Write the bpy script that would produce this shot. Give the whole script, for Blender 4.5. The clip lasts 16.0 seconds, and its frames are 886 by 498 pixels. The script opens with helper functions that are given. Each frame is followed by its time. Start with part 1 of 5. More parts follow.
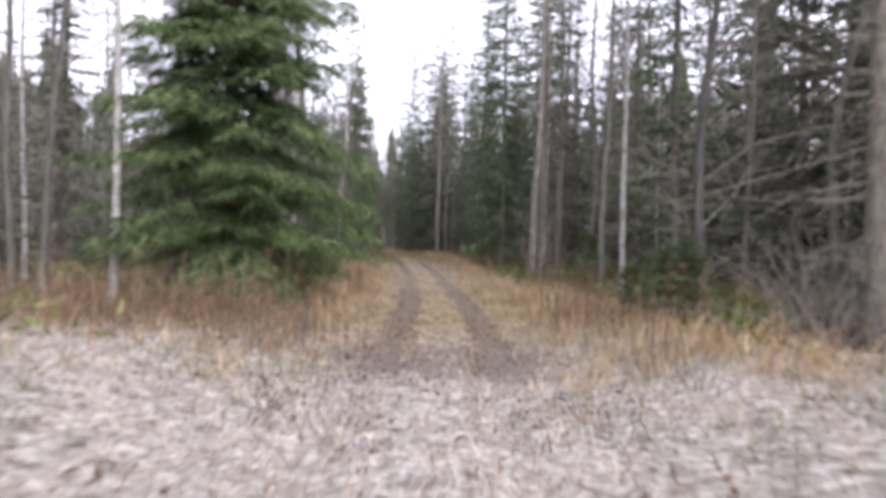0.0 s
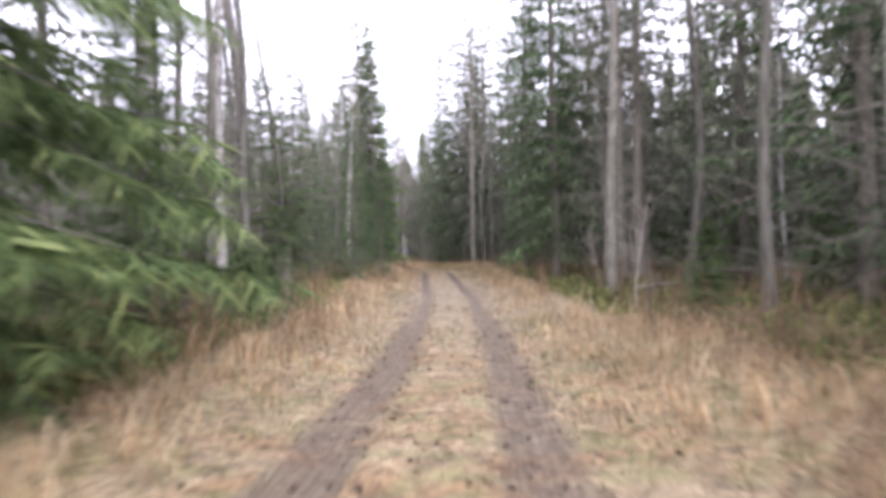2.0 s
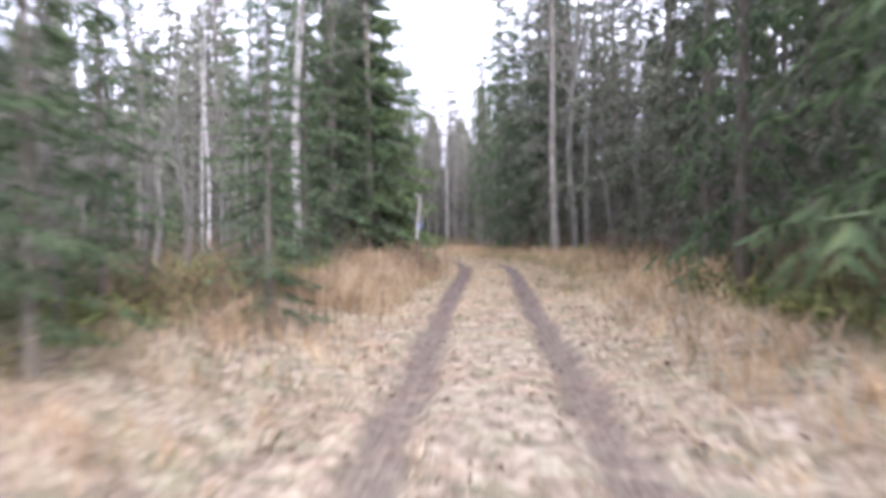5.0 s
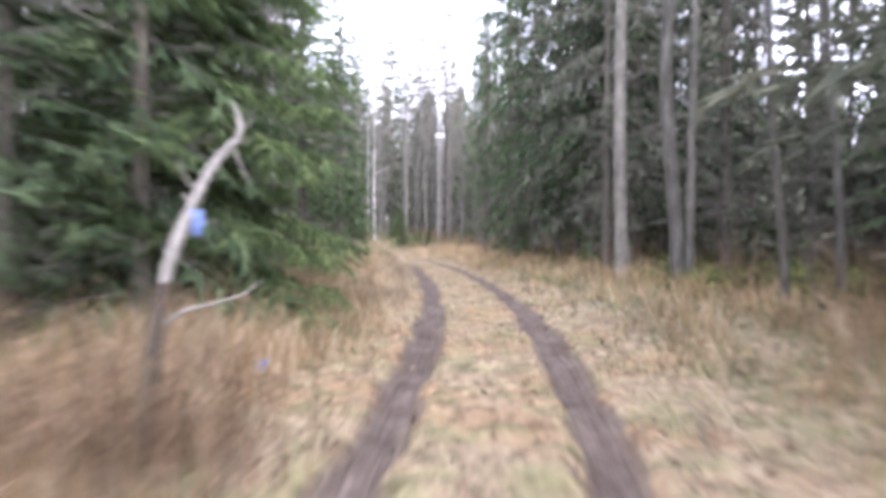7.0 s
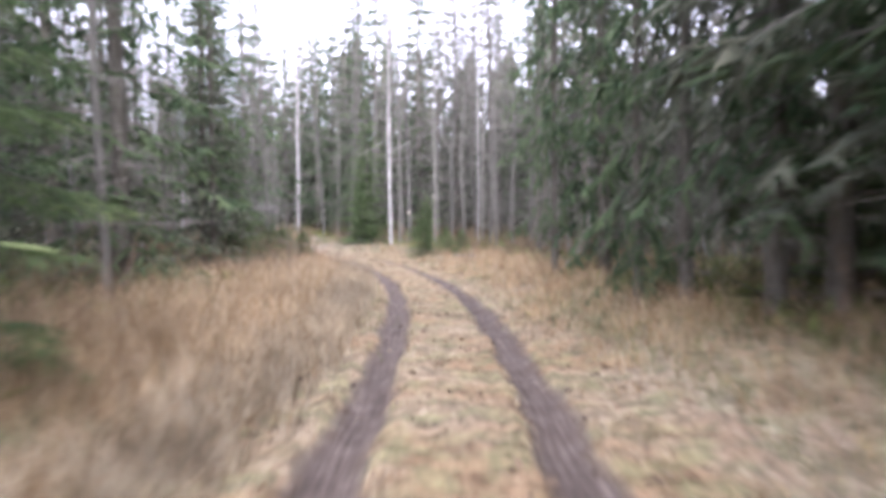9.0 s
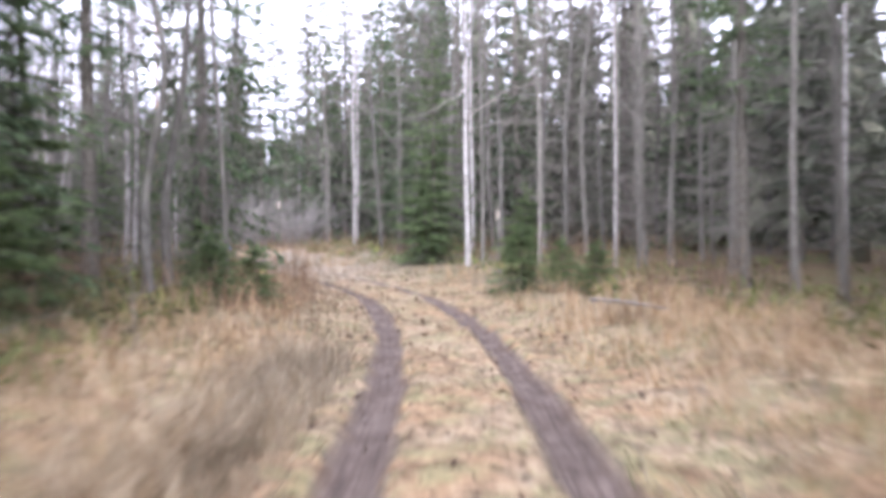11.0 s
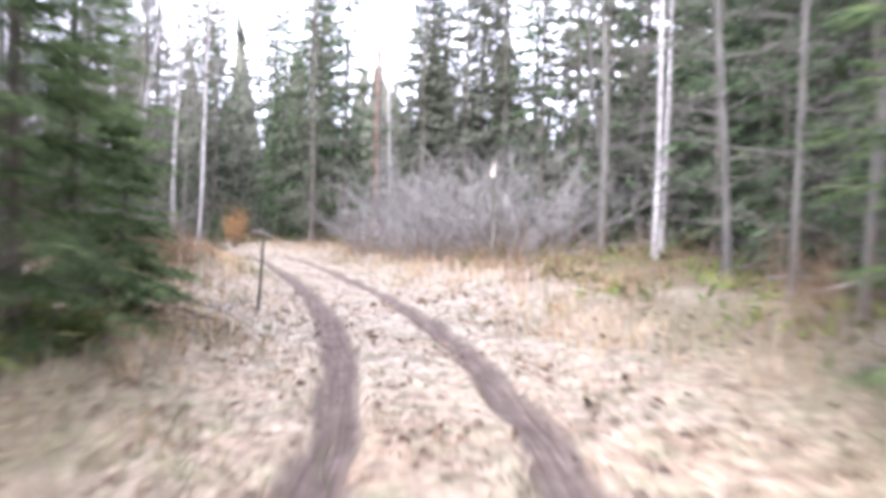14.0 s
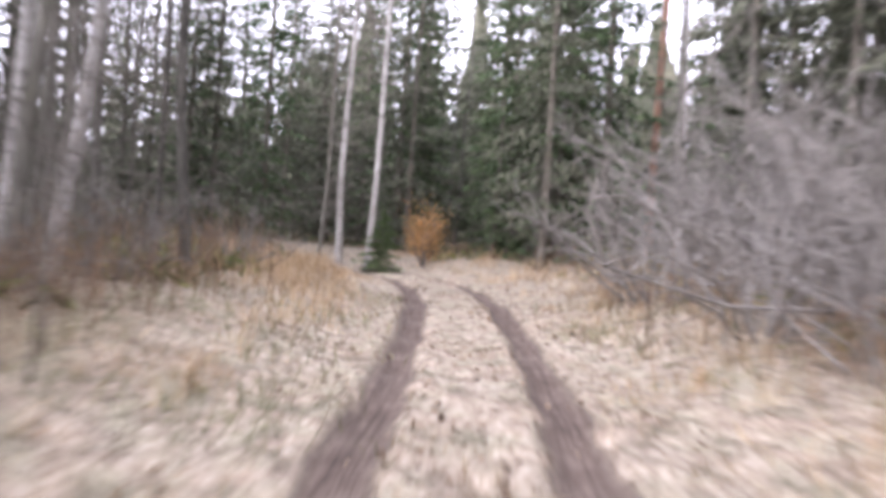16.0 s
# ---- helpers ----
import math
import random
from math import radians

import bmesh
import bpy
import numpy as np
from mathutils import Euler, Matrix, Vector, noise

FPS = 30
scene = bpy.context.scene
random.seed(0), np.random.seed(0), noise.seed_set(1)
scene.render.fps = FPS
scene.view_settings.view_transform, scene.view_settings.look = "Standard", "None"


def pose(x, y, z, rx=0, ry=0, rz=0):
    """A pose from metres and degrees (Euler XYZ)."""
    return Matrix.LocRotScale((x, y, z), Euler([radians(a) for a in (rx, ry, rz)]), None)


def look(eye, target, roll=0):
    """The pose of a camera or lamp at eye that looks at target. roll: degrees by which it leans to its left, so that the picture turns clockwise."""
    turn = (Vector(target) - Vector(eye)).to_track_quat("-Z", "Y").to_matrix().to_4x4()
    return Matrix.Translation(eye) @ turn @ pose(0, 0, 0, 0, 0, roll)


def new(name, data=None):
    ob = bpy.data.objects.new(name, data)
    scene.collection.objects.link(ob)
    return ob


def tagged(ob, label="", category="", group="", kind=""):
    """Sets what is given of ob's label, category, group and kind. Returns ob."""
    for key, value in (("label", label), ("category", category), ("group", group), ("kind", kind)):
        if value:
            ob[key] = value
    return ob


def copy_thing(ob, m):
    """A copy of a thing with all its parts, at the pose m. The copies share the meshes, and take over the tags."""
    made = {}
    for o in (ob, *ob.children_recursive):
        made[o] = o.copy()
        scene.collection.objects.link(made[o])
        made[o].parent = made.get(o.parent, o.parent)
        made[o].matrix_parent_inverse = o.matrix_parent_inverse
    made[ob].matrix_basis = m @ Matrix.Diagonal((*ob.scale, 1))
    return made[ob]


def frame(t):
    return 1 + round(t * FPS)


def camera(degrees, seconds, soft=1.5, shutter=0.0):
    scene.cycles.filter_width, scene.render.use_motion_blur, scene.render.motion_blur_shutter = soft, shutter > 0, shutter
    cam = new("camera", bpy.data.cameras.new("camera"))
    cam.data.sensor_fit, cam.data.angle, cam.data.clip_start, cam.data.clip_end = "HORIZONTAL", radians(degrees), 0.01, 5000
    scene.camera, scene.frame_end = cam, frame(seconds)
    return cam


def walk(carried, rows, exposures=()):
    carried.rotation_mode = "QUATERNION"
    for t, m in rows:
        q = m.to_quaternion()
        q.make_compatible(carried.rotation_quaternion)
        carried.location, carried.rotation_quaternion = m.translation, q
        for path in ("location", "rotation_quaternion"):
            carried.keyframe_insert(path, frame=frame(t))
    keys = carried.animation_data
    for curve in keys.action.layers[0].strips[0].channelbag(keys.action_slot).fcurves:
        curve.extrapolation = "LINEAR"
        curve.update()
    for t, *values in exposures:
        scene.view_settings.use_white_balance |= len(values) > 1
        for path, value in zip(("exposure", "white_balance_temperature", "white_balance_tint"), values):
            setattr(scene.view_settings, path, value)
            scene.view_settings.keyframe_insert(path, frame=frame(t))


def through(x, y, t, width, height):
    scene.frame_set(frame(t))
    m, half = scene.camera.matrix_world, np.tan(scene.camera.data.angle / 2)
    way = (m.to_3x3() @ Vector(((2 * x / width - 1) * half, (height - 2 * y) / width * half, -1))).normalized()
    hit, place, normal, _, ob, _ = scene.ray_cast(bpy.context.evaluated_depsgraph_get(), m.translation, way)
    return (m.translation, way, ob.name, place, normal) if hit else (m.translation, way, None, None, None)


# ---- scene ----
EYE = 1.34  # height of the lens over the track
SHUTTER = 0.65
cam = camera(59.4, 16.0, soft=4.5, shutter=SHUTTER)
# seconds, place, turn, tilt and lean
ROWS = [
    (0.0, 0.000, 0.000, 1.340, 0.00, -0.30, -1.70),
    (0.5, 0.104, 2.158, 1.340, 0.60, -0.40, -1.20),
    (1.0, 0.208, 4.654, 1.340, 1.50, -0.70, -0.30),
    (1.5, 0.312, 7.410, 1.262, 2.40, -2.00, 0.40),
    (2.0, 0.390, 10.192, 1.236, 3.20, 0.50, 1.00),
    (2.5, 0.390, 13.390, 1.210, 4.00, -1.30, 1.90),
    (3.0, 0.312, 16.874, 1.184, 4.70, -0.20, 1.60),
    (3.5, 0.182, 20.722, 1.158, 6.00, -1.10, 1.50),
    (4.0, -0.052, 24.440, 1.132, 7.40, -0.70, 1.50),
    (6.5, -1.421, 42.237, 1.420, 8.00, -0.90, 0.00),
    (7.0, -1.754, 46.323, 1.490, 8.20, -1.50, -0.30),
    (7.5, -2.057, 50.081, 1.530, 8.60, -1.00, -0.50),
    (8.0, -2.408, 53.968, 1.580, 9.40, -1.40, -0.50),
    (10.5, -5.883, 72.901, 1.444, 17.60, -1.30, 1.30),
    (11.0, -6.909, 76.646, 1.441, 19.60, -0.70, 0.60),
    (11.5, -8.071, 80.392, 1.393, 21.90, -0.90, 0.30),
    (12.0, -9.349, 83.927, 1.403, 24.70, -0.20, 0.00),
    (12.5, -10.705, 87.122, 1.396, 27.50, -0.10, -0.10),
    (13.0, -12.437, 90.524, 1.445, 32.40, -0.00, -0.40),
    (13.5, -14.252, 93.450, 1.488, 37.40, -0.00, -1.20),
    (14.0, -16.384, 96.237, 1.529, 41.70, -0.50, -1.50),
    (14.5, -18.812, 99.115, 1.551, 45.90, -0.10, -1.80),
    (15.0, -21.390, 101.590, 1.598, 52.40, -0.00, -1.90),
    (15.5, -24.434, 103.974, 1.714, 57.20, 0.20, -2.80),
    (16.0, -28.087, 106.446, 1.796, 60.40, -0.50, -4.00),
]
PATH = [(t, pose(x, y, z, 90 + tilt, lean, turn)) for t, x, y, z, turn, tilt, lean in ROWS]
walk(cam, PATH, exposures=((0.0, 1.13, 5900, 25), (1.0, 1.40, 5900, 26), (2.5, 1.65, 5800, 26), (4.0, 1.78, 5600, 27), (7.0, 2.21, 5600, 26), (8.0, 2.19, 5600, 27), (11.0, 2.03, 5600, 27), (13.0, 2.08, 5650, 27), (13.7, 2.48, 5500, 26), (14.0, 2.48, 5600, 27), (15.0, 2.18, 5800, 27), (15.5, 2.08, 5800, 28), (16.0, 1.86, 5900, 28)))

# ---- world and light: a bright overcast winter sky ----
world = bpy.data.worlds.new("overcast_sky")
scene.world = world
world.use_nodes = True
wn = world.node_tree.nodes
wl = world.node_tree.links
sky = wn.new("ShaderNodeTexSky")
sky.sky_type = "NISHITA"
sky.sun_disc = False
sky.sun_elevation = radians(28)
sky.sun_rotation = radians(160)
sky.air_density, sky.dust_density, sky.ozone_density = 1.0, 6.0, 1.0
dull = wn.new("ShaderNodeHueSaturation")
dull.inputs["Saturation"].default_value = 0.12
wl.new(sky.outputs[0], dull.inputs["Color"])
deck = wn.new("ShaderNodeMix")  # the even cloud deck over the clear sky's light
deck.data_type = "RGBA"
deck.inputs[0].default_value = 0.55
deck.inputs[7].default_value = (9.0, 9.05, 9.2, 1)
wl.new(dull.outputs[0], deck.inputs[6])
wl.new(deck.outputs[2], wn["Background"].inputs["Color"])
wn["Background"].inputs["Strength"].default_value = 0.15
sun_data = bpy.data.lights.new("sun", "SUN")
sun_data.energy = 1.5
sun_data.angle = radians(40)
sun_data.color = (1.0, 0.97, 0.92)
sun = new("sun", sun_data)
SUN_AT = Vector((math.sin(radians(160)) * math.cos(radians(28)), math.cos(radians(160)) * math.cos(radians(28)), math.sin(radians(28))))
sun.matrix_world = look(SUN_AT * 80, (0, 0, 0))


# ---- materials ----
def material(name, rough=0.9, spec=0.2):
    m = bpy.data.materials.new(name)
    m.use_nodes = True
    b = m.node_tree.nodes["Principled BSDF"]
    b.inputs["Roughness"].default_value = rough
    b.inputs["Specular IOR Level"].default_value = spec
    return m, m.node_tree.nodes, m.node_tree.links, b


def ramp(nodes, links, fac, stops):
    r = nodes.new("ShaderNodeValToRGB")
    e = r.color_ramp.elements
    while len(e) < len(stops):
        e.new(0.5)
    for k, (at, col) in zip(e, stops):
        k.position, k.color = at, (*col, 1)
    if fac is not None:
        links.new(fac, r.inputs[0])
    return r.outputs[0]


def noise_tex(nodes, links, scale, detail=4, coords="Object", stretch=None, rough=0.6):
    n = nodes.new("ShaderNodeTexNoise")
    n.inputs["Scale"].default_value, n.inputs["Detail"].default_value, n.inputs["Roughness"].default_value = scale, detail, rough
    c = nodes.new("ShaderNodeTexCoord")
    out = c.outputs[coords]
    if stretch:
        mp = nodes.new("ShaderNodeMapping")
        mp.inputs["Scale"].default_value = stretch
        links.new(out, mp.inputs[0])
        out = mp.outputs[0]
    links.new(out, n.inputs["Vector"])
    return n.outputs[0]


def mix(nodes, links, fac, a, b, blend="MIX"):
    m = nodes.new("ShaderNodeMix")
    m.data_type, m.blend_type = "RGBA", blend
    for socket, v in ((m.inputs[0], fac), (m.inputs[6], a), (m.inputs[7], b)):
        if isinstance(v, (int, float)):
            socket.default_value = v
        elif isinstance(v, tuple):
            socket.default_value = (*v, 1)
        else:
            links.new(v, socket)
    return m.outputs[2]


def bump(nodes, links, b, height, strength, distance):
    k = nodes.new("ShaderNodeBump")
    k.inputs["Strength"].default_value, k.inputs["Distance"].default_value = strength, distance
    links.new(height, k.inputs["Height"])
    links.new(k.outputs[0], b.inputs["Normal"])


def blade_material(name, stops, rough=0.85, through=0.25, clumps=0.45):
    """Leaves, blades and needles: each island has its own tone, larger patches drift."""
    m, n, l, b = material(name, rough, 0.15)
    g = n.new("ShaderNodeNewGeometry")
    col = ramp(n, l, g.outputs["Random Per Island"], stops)
    big = noise_tex(n, l, 0.35, 2)
    col = mix(n, l, 0.75, col, ramp(n, l, big, ((0.3, (0.72, 0.72, 0.72)), (0.7, (1.25, 1.2, 1.12)))), "MULTIPLY")
    tuft = noise_tex(n, l, 2.6, 3)
    col = mix(n, l, clumps, col, ramp(n, l, tuft, ((0.36, (0.45, 0.43, 0.40)), (0.5, (0.95, 0.95, 0.95)), (0.66, (1.45, 1.42, 1.36)))), "MULTIPLY")
    info = n.new("ShaderNodeObjectInfo")
    col = mix(n, l, 0.6, col, ramp(n, l, info.outputs["Random"], ((0.0, (0.78, 0.8, 0.8)), (1.0, (1.2, 1.15, 1.1)))), "MULTIPLY")
    l.new(col, b.inputs["Base Color"])
    t = n.new("ShaderNodeBsdfTranslucent")
    l.new(col, t.inputs["Color"])
    s = n.new("ShaderNodeMixShader")
    s.inputs[0].default_value = through
    l.new(b.outputs[0], s.inputs[1])
    l.new(t.outputs[0], s.inputs[2])
    l.new(s.outputs[0], n["Material Output"].inputs["Surface"])
    return m


def bark_material(name, low, high, scale=9, stretch=(1, 1, 0.25), extra=None):
    m, n, l, b = material(name, 0.92, 0.12)
    t = noise_tex(n, l, scale, 6, stretch=stretch)
    col = ramp(n, l, t, ((0.3, low), (0.7, high)))
    moss = noise_tex(n, l, 1.1, 3)
    col = mix(n, l, ramp(n, l, moss, ((0.55, (0, 0, 0)), (0.75, (0.45, 0.45, 0.45)))), col, extra or (0.16, 0.17, 0.10))
    info = n.new("ShaderNodeObjectInfo")
    col = mix(n, l, 0.7, col, ramp(n, l, info.outputs["Random"], ((0.0, (0.75, 0.75, 0.75)), (1.0, (1.25, 1.22, 1.18)))), "MULTIPLY")
    l.new(col, b.inputs["Base Color"])
    bump(n, l, b, t, 0.7, 0.02)
    return m


def birch_material():
    m, n, l, b = material("birch_bark", 0.75, 0.25)
    base = ramp(n, l, noise_tex(n, l, 3, 4), ((0.3, (0.23, 0.218, 0.194)), (0.7, (0.44, 0.425, 0.39))))
    bands = noise_tex(n, l, 4.0, 5, stretch=(1.2, 1.2, 5.5), rough=0.7)
    col = mix(n, l, ramp(n, l, bands, ((0.56, (0, 0, 0)), (0.63, (1, 1, 1)))), base, (0.05, 0.045, 0.04))
    scars = noise_tex(n, l, 1.5, 3, stretch=(1, 1, 1.3))
    col = mix(n, l, ramp(n, l, scars, ((0.60, (0, 0, 0)), (0.68, (0.9, 0.9, 0.9)))), col, (0.09, 0.08, 0.07))
    l.new(col, b.inputs["Base Color"])
    bump(n, l, b, bands, 0.4, 0.01)
    return m


BIRCH = birch_material()
GREY_BARK = bark_material("grey_bark", (0.06, 0.058, 0.048), (0.16, 0.155, 0.132))
ASPEN_BARK = bark_material("aspen_bark", (0.085, 0.083, 0.068), (0.215, 0.207, 0.178), 5, (1, 1, 0.6))
SPRUCE_BARK = bark_material("spruce_bark", (0.075, 0.068, 0.054), (0.185, 0.172, 0.14), 14, (1, 1, 0.4))
PINE_BARK = bark_material("pine_bark", (0.17, 0.10, 0.07), (0.33, 0.20, 0.14), 8, extra=(0.24, 0.15, 0.1))
TWIG = bark_material("twig_bark", (0.085, 0.077, 0.066), (0.205, 0.19, 0.166), 12)
SHRUB = bark_material("shrub_bark", (0.10, 0.094, 0.083), (0.25, 0.238, 0.215), 12, extra=(0.17, 0.155, 0.13))
DEAD_WOOD = bark_material("dead_wood", (0.175, 0.16, 0.135), (0.37, 0.345, 0.30), 12, extra=(0.32, 0.30, 0.25))
NEEDLES = blade_material("spruce_needles", ((0.0, (0.058, 0.094, 0.05)), (0.55, (0.098, 0.146, 0.076)), (1.0, (0.15, 0.20, 0.104))), through=0.46)
YOUNG_NEEDLES = blade_material("young_needles", ((0.0, (0.052, 0.088, 0.04)), (0.5, (0.105, 0.158, 0.068)), (0.8, (0.165, 0.228, 0.098)), (1.0, (0.25, 0.315, 0.135))), through=0.5)
DISTANT = blade_material("distant_needles", ((0.0, (0.06, 0.07, 0.052)), (1.0, (0.12, 0.13, 0.10))), through=0.1)
GREY_NEEDLES = blade_material("grey_needles", ((0.0, (0.085, 0.10, 0.072)), (0.5, (0.13, 0.145, 0.103)), (1.0, (0.18, 0.19, 0.14))), through=0.42)
STRAW = blade_material("tall_straw", ((0.0, (0.19, 0.122, 0.062)), (0.35, (0.35, 0.255, 0.145)), (0.7, (0.47, 0.37, 0.235)), (1.0, (0.58, 0.49, 0.36))), through=0.3, clumps=0.7)
PALE_STRAW = blade_material("pale_straw", ((0.0, (0.20, 0.15, 0.092)), (0.4, (0.35, 0.285, 0.19)), (1.0, (0.49, 0.43, 0.325))), through=0.3, clumps=0.9)
FROST_STRAW = blade_material("bleached_grass", ((0.0, (0.13, 0.105, 0.08)), (0.4, (0.34, 0.305, 0.26)), (1.0, (0.56, 0.53, 0.48))), through=0.3, clumps=0.9)
GREEN_BLADE = blade_material("green_grass", ((0.0, (0.09, 0.11, 0.042)), (0.5, (0.175, 0.195, 0.085)), (1.0, (0.31, 0.31, 0.19))), through=0.3, clumps=0.9)
BERRY = blade_material("undergrowth", ((0.0, (0.06, 0.05, 0.03)), (0.25, (0.085, 0.11, 0.038)), (0.75, (0.15, 0.19, 0.062)), (1.0, (0.26, 0.25, 0.10))))
WEED = blade_material("dead_weed", ((0.0, (0.11, 0.074, 0.048)), (0.6, (0.215, 0.15, 0.097)), (1.0, (0.34, 0.25, 0.165))))
LITTER = blade_material("dead_leaves", ((0.0, (0.07, 0.05, 0.04)), (0.5, (0.16, 0.115, 0.08)), (1.0, (0.30, 0.22, 0.15))))
CLOD = blade_material("earth_clods", ((0.0, (0.085, 0.065, 0.05)), (0.6, (0.16, 0.125, 0.098)), (1.0, (0.28, 0.22, 0.165))), through=0.0)
ORANGE_LEAF = blade_material("orange_leaves", ((0.0, (0.30, 0.15, 0.05)), (0.5, (0.46, 0.27, 0.10)), (1.0, (0.60, 0.40, 0.19))))


def ground_material():
    m, n, l, b = material("forest_floor", 0.95, 0.1)
    a = noise_tex(n, l, 0.5, 5)
    c = noise_tex(n, l, 5.0, 6)
    col = ramp(n, l, a, ((0.35, (0.075, 0.055, 0.038)), (0.5, (0.12, 0.095, 0.055)), (0.62, (0.085, 0.105, 0.042))))
    col = mix(n, l, 0.8, col, ramp(n, l, c, ((0.3, (0.55, 0.55, 0.55)), (0.7, (1.5, 1.45, 1.35)))), "MULTIPLY")
    l.new(col, b.inputs["Base Color"])
    bump(n, l, b, c, 0.8, 0.08)
    return m


def track_material():
    """Thatch of bleached grass, worn to mud in the wheel ruts; masks come from the mesh."""
    m, n, l, b = material("track_soil", 0.9, 0.2)
    at = n.new("ShaderNodeAttribute")
    at.attribute_name = "wear"
    sep = n.new("ShaderNodeSeparateColor")
    l.new(at.outputs["Color"], sep.inputs[0])
    fine = noise_tex(n, l, 14, 6)
    mid = noise_tex(n, l, 3.0, 5)
    straw = ramp(n, l, fine, ((0.3, (0.115, 0.08, 0.048)), (0.5, (0.265, 0.20, 0.122)), (0.68, (0.41, 0.335, 0.225))))
    green = ramp(n, l, fine, ((0.3, (0.12, 0.115, 0.05)), (0.7, (0.285, 0.26, 0.13))))
    pale = ramp(n, l, fine, ((0.3, (0.12, 0.10, 0.08)), (0.5, (0.31, 0.285, 0.243)), (0.68, (0.52, 0.495, 0.45))))
    mud = ramp(n, l, mid, ((0.3, (0.070, 0.053, 0.042)), (0.55, (0.110, 0.086, 0.069)), (0.75, (0.16, 0.128, 0.105))))
    along = n.new("ShaderNodeAttribute")
    along.attribute_name = "run"
    stretch = n.new("ShaderNodeMapping")
    stretch.inputs["Scale"].default_value = (26, 0.9, 1)
    l.new(along.outputs["Vector"], stretch.inputs[0])
    streak = n.new("ShaderNodeTexNoise")
    streak.inputs["Scale"].default_value, streak.inputs["Detail"].default_value = 1.0, 4
    l.new(stretch.outputs[0], streak.inputs["Vector"])
    mud = mix(n, l, 0.85, mud, ramp(n, l, streak.outputs[0], ((0.32, (0.62, 0.60, 0.58)), (0.68, (1.4, 1.38, 1.36)))), "MULTIPLY")
    mud = mix(n, l, 0.7, mud, ramp(n, l, fine, ((0.3, (0.7, 0.7, 0.7)), (0.7, (1.3, 1.28, 1.26)))), "MULTIPLY")
    broad = noise_tex(n, l, 0.8, 4)
    rusty = ramp(n, l, fine, ((0.3, (0.11, 0.066, 0.034)), (0.5, (0.24, 0.15, 0.075)), (0.7, (0.355, 0.25, 0.14))))
    straw = mix(n, l, ramp(n, l, broad, ((0.42, (0.75, 0.75, 0.75)), (0.56, (0, 0, 0)))), straw, rusty)
    col = mix(n, l, ramp(n, l, mid, ((0.46, (0, 0, 0)), (0.62, (0.85, 0.85, 0.85)))), straw, green)
    col = mix(n, l, sep.outputs["Blue"], col, pale)
    clump = noise_tex(n, l, 4.5, 4)
    col = mix(n, l, 0.8, col, ramp(n, l, clump, ((0.36, (0.5, 0.48, 0.45)), (0.5, (0.98, 0.97, 0.96)), (0.66, (1.35, 1.33, 1.3)))), "MULTIPLY")
    add = n.new("ShaderNodeMath")
    add.operation = "MULTIPLY_ADD"
    l.new(mid, add.inputs[0])
    add.inputs[1].default_value = 0.7
    add.inputs[2].default_value = -0.35
    total = n.new("ShaderNodeMath")
    l.new(add.outputs[0], total.inputs[0])
    l.new(sep.outputs["Red"], total.inputs[1])
    edge = ramp(n, l, total.outputs[0], ((0.36, (0, 0, 0)), (0.58, (0.68, 0.68, 0.68)), (0.88, (1, 1, 1))))
    col = mix(n, l, edge, col, mud)
    floor = ramp(n, l, fine, ((0.3, (0.07, 0.055, 0.035)), (0.7, (0.17, 0.14, 0.075))))
    col = mix(n, l, sep.outputs["Green"], col, floor)
    l.new(col, b.inputs["Base Color"])
    bump(n, l, b, fine, 0.9, 0.03)
    return m


GROUND = ground_material()
TRACK = track_material()


# ---- mesh helpers ----
def soup(name, verts, tris, mat, smooth=False):
    """A mesh of triangles from arrays."""
    me = bpy.data.meshes.new(name)
    verts, tris = np.asarray(verts, np.float32), np.asarray(tris, np.int32)
    me.vertices.add(len(verts))
    me.vertices.foreach_set("co", verts.ravel())
    me.loops.add(tris.size)
    me.loops.foreach_set("vertex_index", tris.ravel())
    me.polygons.add(len(tris))
    me.polygons.foreach_set("loop_start", np.arange(0, tris.size, 3, dtype=np.int32))
    me.polygons.foreach_set("use_smooth", np.full(len(tris), smooth))
    me.materials.append(mat)
    me.update(calc_edges=True)
    return me


